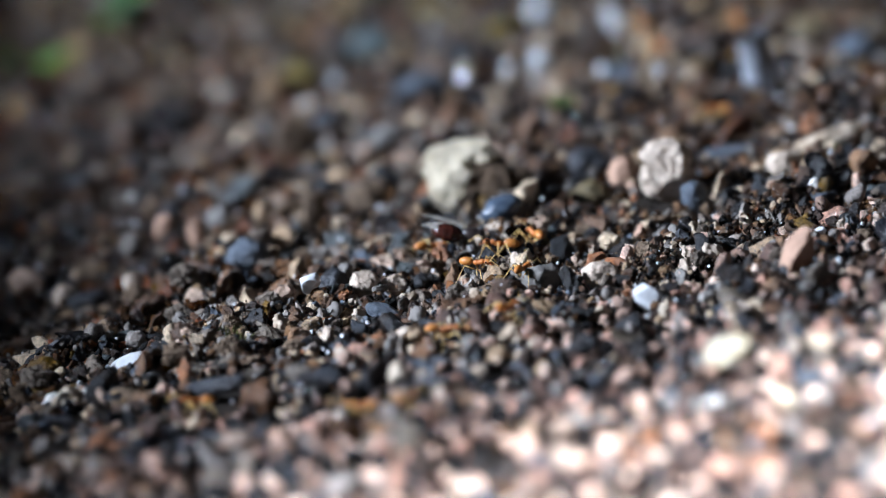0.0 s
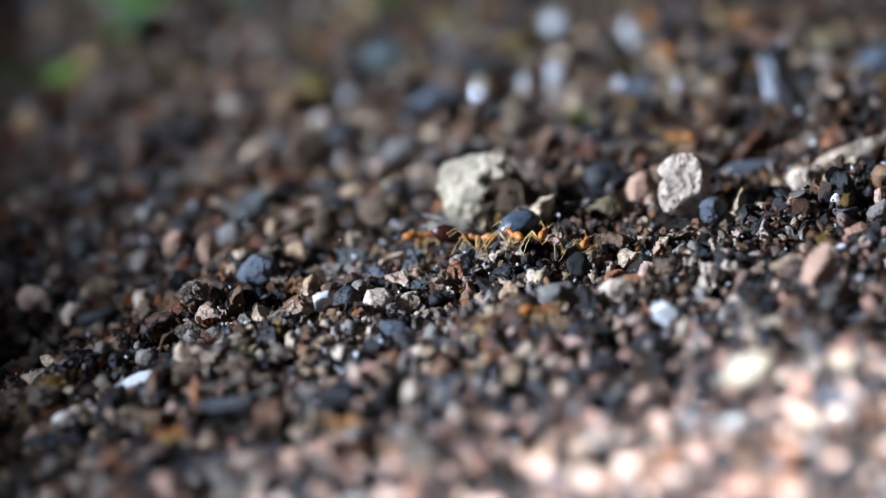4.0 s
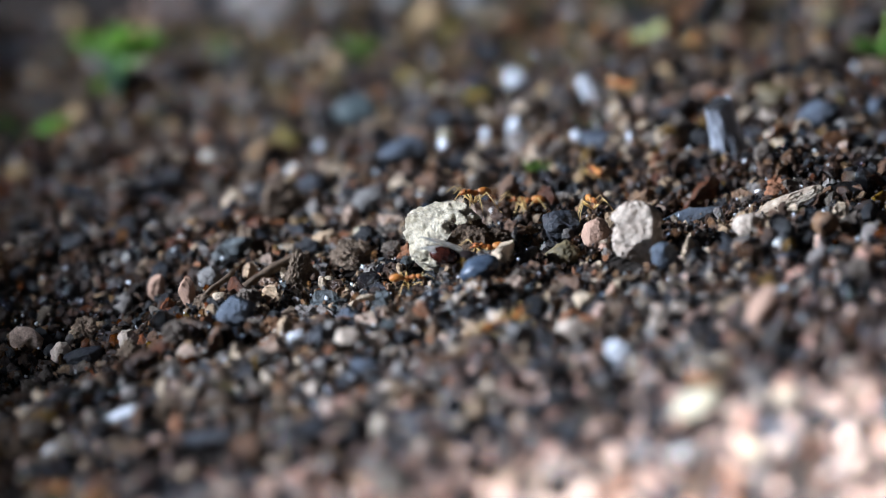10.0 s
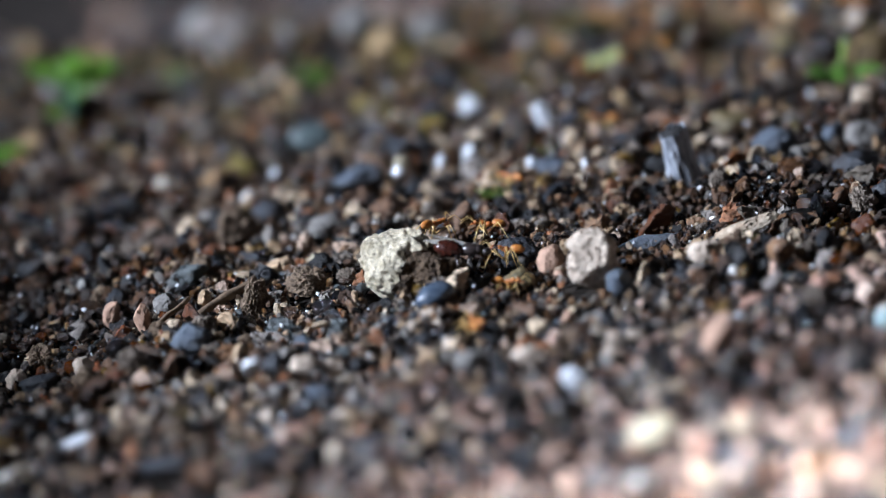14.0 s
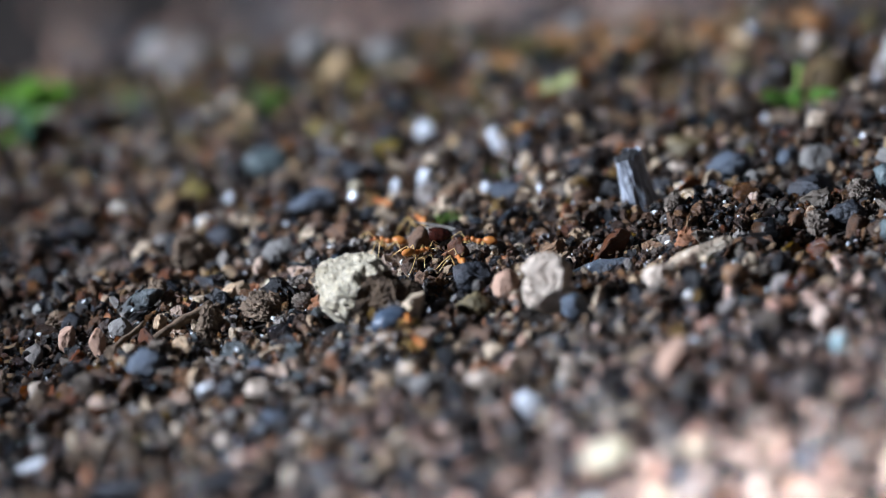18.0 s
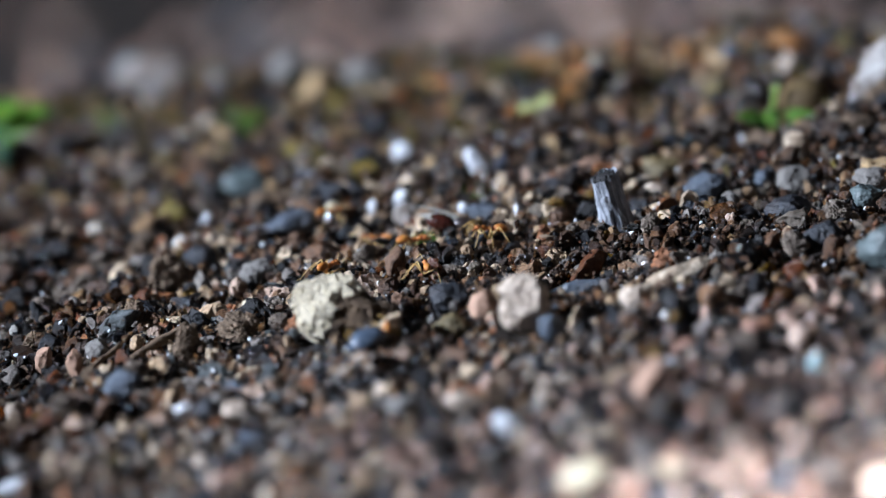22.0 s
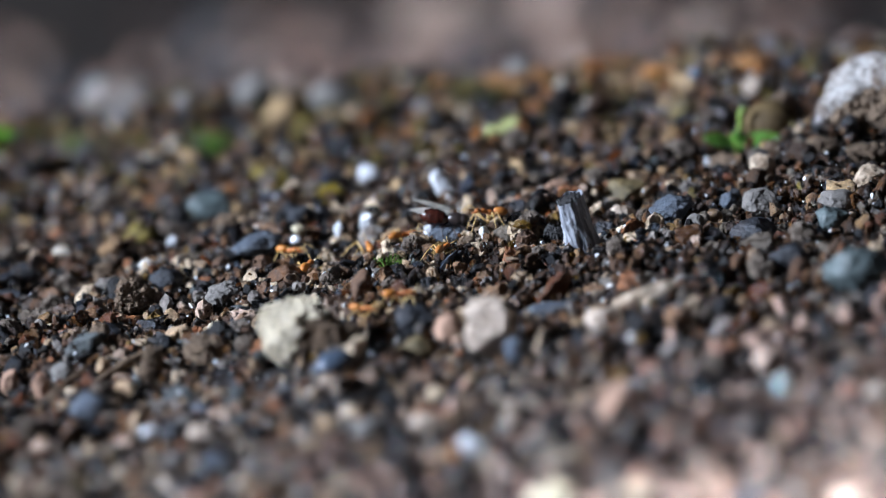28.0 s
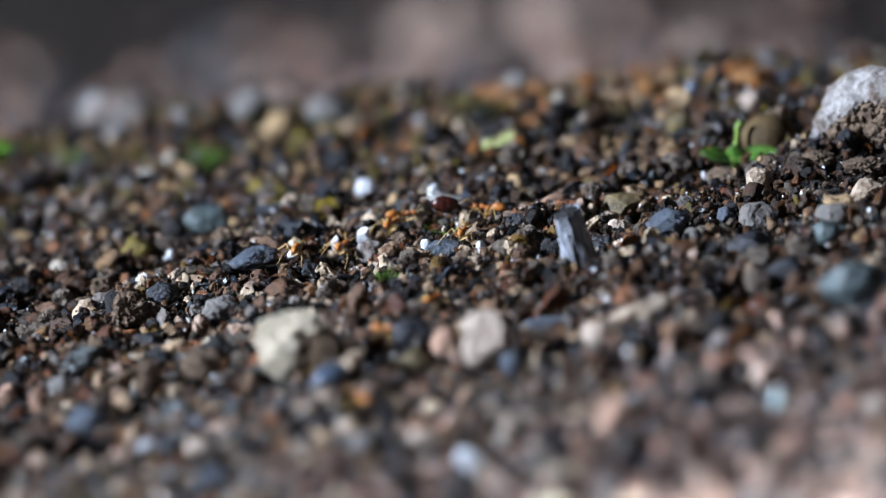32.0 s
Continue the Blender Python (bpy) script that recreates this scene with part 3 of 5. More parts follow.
def burnt_stick():
    rng = random.Random(4)
    stick = empty("burnt_stick", on_ground(38.2, 13.4, 0.4, 20, -19, 4, 0.1), "grey weathered stub of a burnt stick standing in the sand", "stick")
    bm = bmesh.new()
    n, sides = 48, 64
    rings = []
    for i in range(n):
        f = i / (n - 1)
        r = 2.25 - 0.25 * f + 0.45 * math.exp(-f * 6) + 0.12 * noise.noise(Vector((f * 4, 1, 7)))
        ring = []
        for k in range(sides):
            a = k * math.tau / sides
            c = Vector((math.cos(a), math.sin(a), 0))
            ridge = 1 + 0.16 * noise.noise(c * 3.4 + Vector((0, 0, f * 1.6))) + 0.08 * noise.noise(c * 12 + Vector((0, 0, f * 5))) + 0.07 * noise.noise(c * 26 + Vector((0, 0, f * 22)))
            top = (0.35 * math.sin(a + 1) + 0.5 * noise.noise(c * 2.2 + Vector((3, 5, 1))) + 0.25 * noise.noise(c * 8)) * f ** 5
            ring.append(bm.verts.new(Vector((r * ridge * c.x * 1.05, r * ridge * c.y * 0.85, f * 10.0 + top)) * MM))
        rings.append(ring)
    for a, b in zip(rings, rings[1:]):
        for k in range(sides):
            bm.faces.new((a[k], a[(k + 1) % sides], b[(k + 1) % sides], b[k]))
    bm.faces.new(list(reversed(rings[0])))
    part("shaft", bm, M_TWIG, stick)
    bm = bmesh.new()
    for k in range(26):
        a, q = k * 2.4, 1.75 * math.sqrt((k + 0.5) / 26)
        add_tube(bm, [(q * math.cos(a), 0.8 * q * math.sin(a), 8.0), (q * math.cos(a) * 1.04, 0.8 * q * math.sin(a), 9.9 + 0.4 * rng.random())], [0.34, 0.22], 5)
    add_ball(bm, (0, 0, 9.6), (1.9, 1.5, 0.7))
    part("broken_end", bm, M_TWIG_END, stick, "charred splintered top end")
    clear(38.1, 27.6, 2.6)
    clear(38.5, 13.3, 2.4)
    clear(33.8, 21.7, 2.0)
    bm = rock_bm(4.4, 3.6, 4.6, 31, 6, 0.28, 6, 0.14)
    thing("charcoal_lump", bm, M_TWIG_END, on_ground(33.8, 21.7, 0.4), "black crumbling lump of charcoal beside the stick", "charcoal")
    clear(41.5, 25.4, 1.8)
    bm = rock_bm(4.0, 3.4, 3.8, 35, 6, 0.28, 6, 0.14)
    thing("charcoal_lump", bm, M_BLACK, on_ground(41.5, 25.4, 0.4), "small grey-black crumbly lump at the stick's foot", "charcoal")


def leaf_bm(length, width, arch=0.25, fold=0.25, thick=0.14, nx=10, ny=6):
    """A leaf from the origin along +x, with a folded midrib, in millimetres."""
    bm = bmesh.new()
    top, low = [], []
    for i in range(nx + 1):
        f = i / nx
        half = width / 2 * (math.sin(math.pi * (0.04 + 0.94 * f) ** 0.8)) ** 0.75
        for side, rows in ((1, top), (-1, low)):
            row = []
            for j in range(ny + 1):
                g = j / ny * 2 - 1
                z = arch * length * math.sin(f * 2.2) * 0.6 + fold * abs(g) * half + side * thick / 2
                row.append(bm.verts.new(Vector((f * length, g * half, z)) * MM))
            rows.append(row)
    for rows in (top, low):
        for a, b in zip(rows, rows[1:]):
            for j in range(ny):
                bm.faces.new((a[j], b[j], b[j + 1], a[j + 1]))
    rim = [r[0] for r in top] + top[-1][1:] + [r[-1] for r in reversed(top[:-1])] + list(reversed(top[0][1:-1]))
    rim_low = [r[0] for r in low] + low[-1][1:] + [r[-1] for r in reversed(low[:-1])] + list(reversed(low[0][1:-1]))
    for i in range(len(rim)):
        k = (i + 1) % len(rim)
        bm.faces.new((rim[i], rim[k], rim_low[k], rim_low[i]))
    return bm


def leaf(parent, at, length, width, yaw, rise, material, arch=0.2, fold=0.2, roll=0, label=""):
    ob = part("leaf", leaf_bm(length, width, arch, fold), material, parent, label)
    ob.matrix_local = Matrix.Translation(Vector(at) * MM) @ pose(0, 0, 0, 0, 0, yaw) @ pose(0, 0, 0, 0, -rise, 0) @ pose(0, 0, 0, roll, 0, 0)
    return ob


def seedling():
    root = empty("seedling", on_ground(61.4, 60.1, 0.3, 0, 0, 0, 0.0), "small fresh green seedling with a hooked shoot", "seedling")
    bm = bmesh.new()
    add_tube(bm, [(0, 0, -0.6), (-0.1, 0, 1.5), (0.25, 0, 3.4), (0.5, 0, 5.0), (0.45, 0, 6.1), (0.75, 0, 6.7), (1.2, 0, 6.6), (1.3, 0, 6.2)],
             [0.5, 0.46, 0.40, 0.40, 0.44, 0.5, 0.4, 0.15], 10)
    part("stem", bm, M_STEM, root)
    bm = bmesh.new()
    for k in range(4):
        add_tube(bm, [(0.6 + 0.15 * k, 0.1 * k, 6.4), (0.5 + 0.32 * k, 0.1, 7.0)], [0.16, 0.05], 5)
    part("bud", bm, M_STEM, root, "unfolding pale green bud")
    leaf(root, (0.1, -0.3, 0.2), 3.4, 3.0, -110, 72, M_LEAF, 0.1, 0.3)
    leaf(root, (0.4, -0.2, 1.4), 6.8, 3.0, -14, 6, M_LEAF, 0.16, 0.2, 38)
    leaf(root, (-0.5, -0.2, 1.0), 5.0, 2.8, 190, 12, M_LEAF, 0.16, 0.25, -38)
    clear(61.4, 60.1, 2.6)


def weed(x, y, tall, leaves, label):
    root = empty("weed", on_ground(x, y, 0.3, 0, 0, 0, 0.0), label, "weed", "weeds at the edge of the mound")
    bm = bmesh.new()
    add_tube(bm, [(0, 0, -0.5), (0.3, 0, tall * 0.4), (0.1, 0.2, tall * 0.8), (0, 0, tall)], [0.7, 0.6, 0.5, 0.4], 8)
    part("stem", bm, M_DARKLEAF, root)
    for yaw, rise, length, width, z, roll in leaves:
        leaf(root, (0, 0, z), length, width, yaw, rise, M_WEED, 0.25, 0.2, roll)


def moss(name, x, y, r, n, tall, material, label, seed):
    rng = random.Random(seed)
    bm = bmesh.new()
    add_ball(bm, (0, 0, -0.3), (r * 0.8, r * 0.7, tall * 0.16))
    for _ in range(n):
        a, q = rng.uniform(0, math.tau), r * math.sqrt(rng.random())
        bx, by = q * math.cos(a), q * math.sin(a)
        t = tall * rng.uniform(0.6, 1.1) * (1 - 0.4 * q / r)
        lx, ly = bx + 0.5 * tall * (bx / r + rng.gauss(0, 0.25)), by + 0.5 * tall * (by / r + rng.gauss(0, 0.25))
        add_tube(bm, [(bx, by, 0), ((bx + lx) / 2, (by + ly) / 2, t * 0.6), (lx, ly, t)], [0.10, 0.12, 0.02], 4)
    return thing(name, bm, material, on_ground(x, y, -0.6, 0), label, "moss", "moss tufts")


def plain_twig(x0, y0, x1, y1, r, label):
    rng = random.Random(int(x0 * 10))
    z0, z1 = height(x0 * MM, y0 * MM) * 1000 + 1.7, height(x1 * MM, y1 * MM) * 1000 + 2.4
    bm = bmesh.new()
    n = 8
    add_tube(bm, [((x1 - x0) * i / (n - 1) + rng.gauss(0, 0.12), (y1 - y0) * i / (n - 1), (z1 - z0) * i / (n - 1) + rng.gauss(0, 0.12)) for i in range(n)],
             [r * rng.uniform(0.8, 1.15) for _ in range(n)], 8)
    return thing("twig", bm, M_STRAW, Matrix.Translation((x0 * MM, y0 * MM, z0 * MM)), label, "twig")


def build_stones():
    lichen_stone()
    waisted_stone()
    burnt_stick()
    S = stone
    S("pebble", 17.4, -23.5, 4.4, 3.8, 5.0, M_TERRA, "rounded orange-pink pebble beside the notched stone", 41, -0.02, facets=4, rough=0.08)
    S("pebble", 12.7, -24.6, 5.6, 4.6, 4.4, M_OCHRE, "olive-brown rounded pebble lying in the sand", 42, 0.15, facets=6)
    S("pebble", 12.8, -15.7, 6.6, 5.0, 4.6, M_BLACK, "black rough pebble lying in the sand", 43, 0.2, facets=9, rough=0.14)
    S("pebble", 1.1, -35.1, 6.2, 4.4, 3.6, M_BLUE, "smooth blue-grey oval pebble lying in the sand", 44, -0.3, 8, -22, facets=2, rough=0.04, fine=0.01)
    S("pebble", 39.8, -29.3, 5.6, 4.4, 3.8, M_CREAM, "pale cream rounded pebble lying in the sand", 45, 0.1, facets=5)
    S("slate_splinter", 31.2, -10.9, 11.5, 3.0, 2.2, M_SLATE, "thin dark blue splinter of slate lying aslant", 46, -0.2, 10, -20, facets=10, rough=0.10, fine=0.05, sub=6, cut=0.5)
    S("pebble", 27.1, -35.4, 3.9, 3.6, 4.6, M_SLATE, "blue-grey wedge-shaped pebble lying in the sand", 47, 0.1, facets=10)
    S("pebble", 31, -29.6, 4.0, 3.6, 3.2, M_GREY, "pale grey pebble lying in the sand", 48, 0.1, facets=7)
    S("pebble", 20.4, -77.1, 4.2, 3.6, 4.2, M_WHITE, "bright white quartz pebble in the sand", 49, 0.1, facets=8)
    S("quartz_chip", -26.5, -56.5, 3.0, 2.2, 3.4, M_WHITE, "glinting white quartz chip lying in the sand", 50, -0.7, 0, 20, facets=7)
    S("pebble", 32, -115.2, 7.6, 5.0, 4.8, M_GOLD, "yellowish glossy rounded pebble in the sand", 151, 0.0, 10, -24, facets=9, rough=0.08, cut=0.5)
    S("mica_flake", -51, -66.8, 6.2, 3.2, 1.3, M_WHITE, "silvery flake of mica lying tilted", 52, -0.4, 25, -28, facets=10)
    S("quartz_chip", 64.3, -80.0, 2.6, 1.8, 3.6, M_GLASS, "glassy greenish chip standing on edge", 53, -0.5, 0, 12, facets=9)
    S("pebble", -34.9, -33.4, 6.0, 5.0, 5.0, M_SLATE, "dark blue-grey pebble lying in the sand", 54, 0.12, facets=8)
    S("upright_chip", 39.9, -80.2, 4.2, 3.6, 8.0, M_TERRA, "tan pink upright chip of stone", 155, 0.1, 10, 12, facets=14, cut=0.45)
    S("upright_chip", -25.6, -13.3, 4.4, 3.6, 6.6, M_BROWN, "pinkish brown upright lump lying in the sand", 56, 0.1, 0, -6, facets=7, rough=0.24, fine=0.14, sub=6)
    S("pebble", -16.6, 7.8, 3.0, 2.8, 3.0, M_GOLD, "small cream-yellow pebble lying in the sand", 57, 0.0, facets=5)
    S("earth_clod", -18.5, -8.7, 6.8, 5.0, 5.0, M_BROWN, "dark crumbly clod of earth in shade", 58, 0.1, facets=5, rough=0.26, fine=0.15, sub=6)
    S("seed_pod", 66.6, 63.6, 8.2, 7.4, 7.4, M_POD, "round olive-brown seed pod behind the seedling", 59, 0.1, facets=0, rough=0.03, fine=0.01)
    large_stone()
    S("pebble", 51.4, 21.6, 7.2, 4.8, 4.6, M_SLATE, "dark slate-grey ridged pebble lying in the sand", 61, 0.08, 10, -18, facets=10)
    S("pebble", 63.2, 11.6, 8.4, 6.0, 5.6, M_BLACK, "large black pebble lying in the sand", 62, 0.15, facets=8)
    S("pebble", 67.5, -10, 6.6, 5.0, 4.6, M_BLACK, "black angular pebble lying in the sand", 63, 0.15, facets=10)
    S("pebble", 64.1, 24.8, 5.8, 5.0, 4.6, M_GREY, "grey rough pebble lying in the sand", 64, 0.12, facets=8)
    S("pebble", 77, -25.3, 10.6, 7.0, 6.6, M_TEAL, "grey-green rounded stone lying in the sand", 65, 0.12, facets=6)
    S("far_stone", -32.6, 151.5, 12.6, 8.0, 6.6, M_PALE, "pale grey flat-topped stone on the crest", 66, 0.05, facets=9)
    S("quartz_chip", 6, 75.4, 3.4, 2.6, 3.4, M_WHITE, "white quartz lump lying in the sand", 67, 0.0, facets=9)
    S("quartz_chip", 17, 55.7, 3.9, 2.8, 4.2, M_WHITE, "white angular quartz lump lying in the sand", 68, 0.0, facets=10)
    S("quartz_chip", 1.3, 43.2, 1.4, 1.0, 2.7, M_WHITE, "small white upright quartz chip", 69, -0.5, facets=6)
    S("quartz_chip", 5.3, 44.2, 2.4, 1.8, 3.2, M_WHITE, "white upright quartz chip lying in the sand", 70, -0.4, 0, 14, facets=8)
    S("quartz_chip", 14.8, 30.8, 1.6, 1.2, 2.0, M_WHITE, "small white quartz chip lying in the sand", 71, -0.6, facets=6)
    S("quartz_chip", 23, 23.4, 1.6, 1.3, 2.0, M_WHITE, "small white quartz chip lying in the sand", 72, -0.6, facets=6)
    S("pebble", 17.7, 28.9, 6.0, 4.0, 2.7, M_SLATE, "dark flat slate pebble lying in the sand", 73, 0.0, facets=6)
    S("pebble", -10.5, 38.7, 8.0, 4.6, 2.8, M_SLATE, "dark flat slate plate lying in the sand", 74, 0.0, 10, -16, facets=9)
    S("pebble", -15.7, 19.4, 5.8, 4.6, 4.6, M_GREY, "pale grey knobbly stone lying in the sand", 75, 0.1, facets=6, rough=0.2, fine=0.07)
    S("pebble", -24.3, 32.3, 5.2, 4.0, 3.8, M_BLACK, "black glossy angular pebble lying in the sand", 76, 0.1, facets=10)
    S("earth_clod", -28.8, 24.2, 6.6, 5.0, 6.0, M_BROWN, "brown crumbly lump with pale specks", 77, 0.1, facets=5, rough=0.24, fine=0.15, sub=6)
    S("pebble", 44.6, 43.2, 6.4, 4.4, 3.6, M_OCHRE, "olive mossy pebble lying in the sand", 78, 0.1, facets=6)
    S("pebble", 43.9, 33.6, 5.2, 3.6, 3.4, M_CREAM, "pale broken quartz pebble lying in the sand", 79, 0.05, facets=12, rough=0.15)
    S("pebble", 34.3, 46.0, 5.2, 3.2, 3.0, M_TERRA, "pink flat pebble lying in the sand", 80, 0.0, 15, -20, facets=7)
    S("pebble", 75.2, 13.8, 6.2, 4.4, 3.2, M_GREY, "grey flat pebble lying in the sand", 81, 0.1, facets=8)
    S("pebble", 74.2, 6.8, 5.2, 4.2, 3.8, M_TEAL, "grey pointed pebble lying in the sand", 82, 0.1, facets=9)
    S("pebble", 80.3, 25.8, 6.0, 4.6, 5.0, M_TAN, "brownish grey angular pebble lying in the sand", 83, 0.1, facets=10)
    S("pebble", 59.3, 28.4, 2.6, 2.2, 3.4, M_SLATE, "small pale blue upright pebble in the sand", 184, 0.1, facets=9)
    S("pebble", 54.2, 16.8, 3.4, 2.8, 3.8, M_GREY, "grey upright pebble lying in the sand", 85, 0.1, facets=6)
    S("pebble", -17.8, 69.3, 7.5, 5.0, 4.5, M_TEAL, "grey-green rounded stone lying near the crest", 86, 0.1, facets=7)
    S("pebble", -29.1, -114.2, 3.6, 3.0, 3.2, M_TERRA, "orange rounded pebble lying in the sand", 87, 0.0, facets=4)
    S("pebble", -14.3, -52.6, 3.6, 3.2, 3.4, M_CREAM, "cream rounded pebble lying in the sand", 88, 0.1, facets=5)
    S("pebble", 14, -66, 5.4, 4.2, 4.0, M_CREAM, "pale pinkish pebble lying in the sand", 89, 0.1, facets=6)
    S("pebble", 5.9, -63.7, 5.6, 4.6, 4.2, M_GREY, "grey rounded pebble lying in the sand", 90, 0.1, facets=6)
    S("pebble", -18.4, -53.7, 4.4, 3.8, 3.8, M_CREAM, "cream angular pebble lying in the sand", 91, 0.05, facets=9)
    S("pebble", -22.6, -50.5, 4.6, 3.6, 3.6, M_BLACK, "black angular pebble lying in the sand", 92, 0.05, facets=9)
    S("pebble", -18.7, -35.9, 4.0, 3.4, 3.2, M_SLATE, "blue-grey pebble lying in the sand", 93, 0.05, facets=8)
    S("long_stone", 46.0, -20.5, 12.0, 4.0, 2.8, M_TAN, "long tan wedge-shaped stone lying aslant in the sand", 102, -0.35, 6, -26, facets=14, rough=0.16, fine=0.08, sub=6, cut=0.5)
    S("slate_splinter", -38.1, -88.8, 9.0, 3.4, 2.6, M_BLACK, "black flat splinter of slate in the sand", 103, -0.1, -14, -12, facets=10)
    S("slate_splinter", -57.3, -25.6, 7.0, 3.4, 2.4, M_BLACK, "black flat splinter of slate in the sand", 104, -0.1, 20, -10, facets=10)
    S("slate_splinter", -15.7, -60.7, 5.4, 3.0, 2.4, M_SLATE, "dark blue-grey slate chip in the sand", 105, 0.0, -20, 8, facets=10)
    S("pebble", -50.6, -25.5, 3.4, 3.0, 3.4, M_CREAM, "cream rounded pebble lying in the sand", 106, -0.1, facets=6)
    S("pebble", -60.6, -23.4, 3.2, 3.0, 3.4, M_CREAM, "cream rounded pebble lying in the sand", 107, -0.1, facets=6)
    S("quartz_chip", -36.9, -8.5, 1.8, 1.4, 1.8, M_WHITE, "small glinting quartz chip in the sand", 108, -0.5, 0, 15, facets=7)
    S("quartz_chip", 43.8, -65.9, 1.7, 1.3, 1.8, M_WHITE, "small glinting quartz chip in the sand", 109, -0.6, 0, 10, facets=7)
    S("upright_chip", -47.3, -6.5, 2.6, 2.2, 4.6, M_TERRA, "small pinkish upright chip in the sand", 110, -0.1, 0, 8, facets=6)
    S("upright_chip", -42.0, -16.3, 2.6, 2.2, 4.6, M_TERRA, "small pinkish upright chip in the sand", 111, -0.1, 0, -8, facets=6)
    S("pebble", -38.9, -9.6, 4.0, 3.4, 4.2, M_GREY, "rough grey angular pebble in the sand", 112, 0.0, facets=9)
    S("quartz_chip", -49.8, -59.3, 2.8, 2.2, 2.8, M_PALE, "pale grey quartz chip in the sand", 113, -0.2, facets=8)
    S("quartz_chip", -5.2, 38.7, 1.7, 1.3, 2.0, M_WHITE, "small white quartz chip in the sand", 114, -0.5, 0, 12, facets=7)
    S("quartz_chip", -23.4, 57.2, 1.5, 1.2, 1.8, M_WHITE, "small white quartz chip in the sand", 115, -0.6, facets=7)
    S("pebble", 6.4, 41.5, 4.2, 3.6, 3.4, M_PALE, "whitish grey angular pebble in the sand", 116, 0.1, facets=9)
    S("pebble", -4.6, 42.9, 2.4, 2.0, 2.4, M_GOLD, "small yellow pebble in the sand", 117, -0.3, facets=5)
    S("quartz_chip", 57.1, 54.0, 1.5, 1.2, 1.8, M_WHITE, "small glinting quartz chip in the sand", 118, -0.5, facets=7)
    moss("moss_tuft", -36.9, -68.9, 2.6, 80, 2.6, M_OLIVEMOSS, "grey-green fuzzy tuft of moss", 31)
    for cx, cy, cw, ch, seed in ((27.5, 112.0, 11.0, 4.4, 120), (33.5, 117.0, 7.0, 4.0, 126), (50.0, 108.0, 7.5, 5.8, 121), (60.5, 102.0, 6.0, 5.0, 127), (65.0, 99.0, 8.0, 6.2, 122)):
        S("earth_clod", cx, cy, cw, 7.0, ch, M_RUST, "rust-orange lump of lichen-covered earth on the crest", seed, 0.25, facets=5, rough=0.3, fine=0.18)
    for cx, cy, cw, ch, seed in ((-11.5, 128.0, 6.5, 6.0, 123), (0.0, 124.0, 6.5, 5.0, 124), (29.5, 122.0, 6.0, 5.5, 125)):
        S("pebble", cx, cy, cw, 5.5, ch, M_GREY, "pale grey rounded stone on the crest", seed, 0.0, facets=5)
    for cx, cy, cw, ch, seed in ((73.5, 42.0, 6.0, 2.6, 131), (80.0, 40.0, 7.0, 2.8, 132), (87.0, 40.0, 7.0, 3.0, 133)):
        S("earth_clod", cx, cy, cw, 5.0, ch, M_BROWN, "brown crumbly earth banked against the large stone", seed, 0.1, facets=4, rough=0.30, fine=0.2, sub=6)
    S("pebble", 64.7, 37.6, 4.3, 3.6, 4.8, M_TAN, "tan rough upright pebble before the seedling", 134, 0.05, facets=8, rough=0.16)
    S("earth_clod", 59.8, 53.4, 6.0, 4.6, 3.8, M_BROWN, "brown crumbly earth at the seedling's foot", 135, 0.1, facets=4, rough=0.28, fine=0.18)
    S("earth_clod", 52.9, 57.4, 5.0, 4.0, 3.4, M_CRUST, "greyish crumbly lump of caked grit", 136, 0.05, facets=5, rough=0.26, fine=0.15)
    S("pebble", 53.7, 79.8, 4.8, 4.0, 4.4, M_OCHRE, "yellowish rounded pebble near the crest", 137, 0.05, facets=5)
    S("pebble", 64.2, 79.0, 3.8, 3.2, 3.4, M_CREAM, "whitish pink pebble near the crest", 138, 0.0, facets=6)
    S("pebble", 56.1, 90.4, 3.0, 2.6, 3.0, M_BLUE, "small blue-grey pebble near the crest", 139, -0.2, facets=6)
    seedling()
    weed(-55, 97.8, 7.5, ((20, 20, 8.5, 6.6, 6.0, 20), (150, 15, 8.5, 6.4, 6.0, -10), (-80, 5, 6.0, 5.0, 4.5, 0), (80, 30, 6.5, 5.0, 7.0, 0), (-30, 30, 6.0, 4.6, 7.0, 0), (-120, -10, 6.0, 3.5, 3.0, 0)), "broad-leaved green weed with a blue-green stalk")
    weed(-68.1, 78.5, 3.0, ((10, 20, 8.0, 4.6, 2.6, 10), (160, 30, 6.0, 4.0, 2.6, 0)), "low green weed leaf at the mound's edge")
    moss("moss_tuft", 9.0, 20.1, 1.3, 80, 2.4, M_MOSS, "tiny bright green tuft of moss", 3)
    moss("moss_tuft", -8.3, 126.7, 4.5, 90, 3.0, M_OLIVEMOSS, "olive patch of moss on the crest", 4)
    moss("moss_tuft", -18.2, 103.6, 2.6, 60, 3.4, M_MOSS, "green tuft of moss near the crest", 5)
    moss("moss_tuft", -38.5, 119, 2.4, 60, 3.4, M_MOSS, "green tuft of moss near the crest", 6)
    moss("moss_tuft", 22.4, 103.1, 4.0, 80, 2.6, M_OLIVEMOSS, "olive patch of moss on the crest", 7)
    moss("moss_tuft", 46.1, -25.7, 1.6, 50, 1.8, M_OLIVEMOSS, "small olive tuft of moss", 8)
    moss("moss_tuft", 16.1, 44, 2.0, 60, 2.2, M_MOSS, "small green tuft of moss", 9)
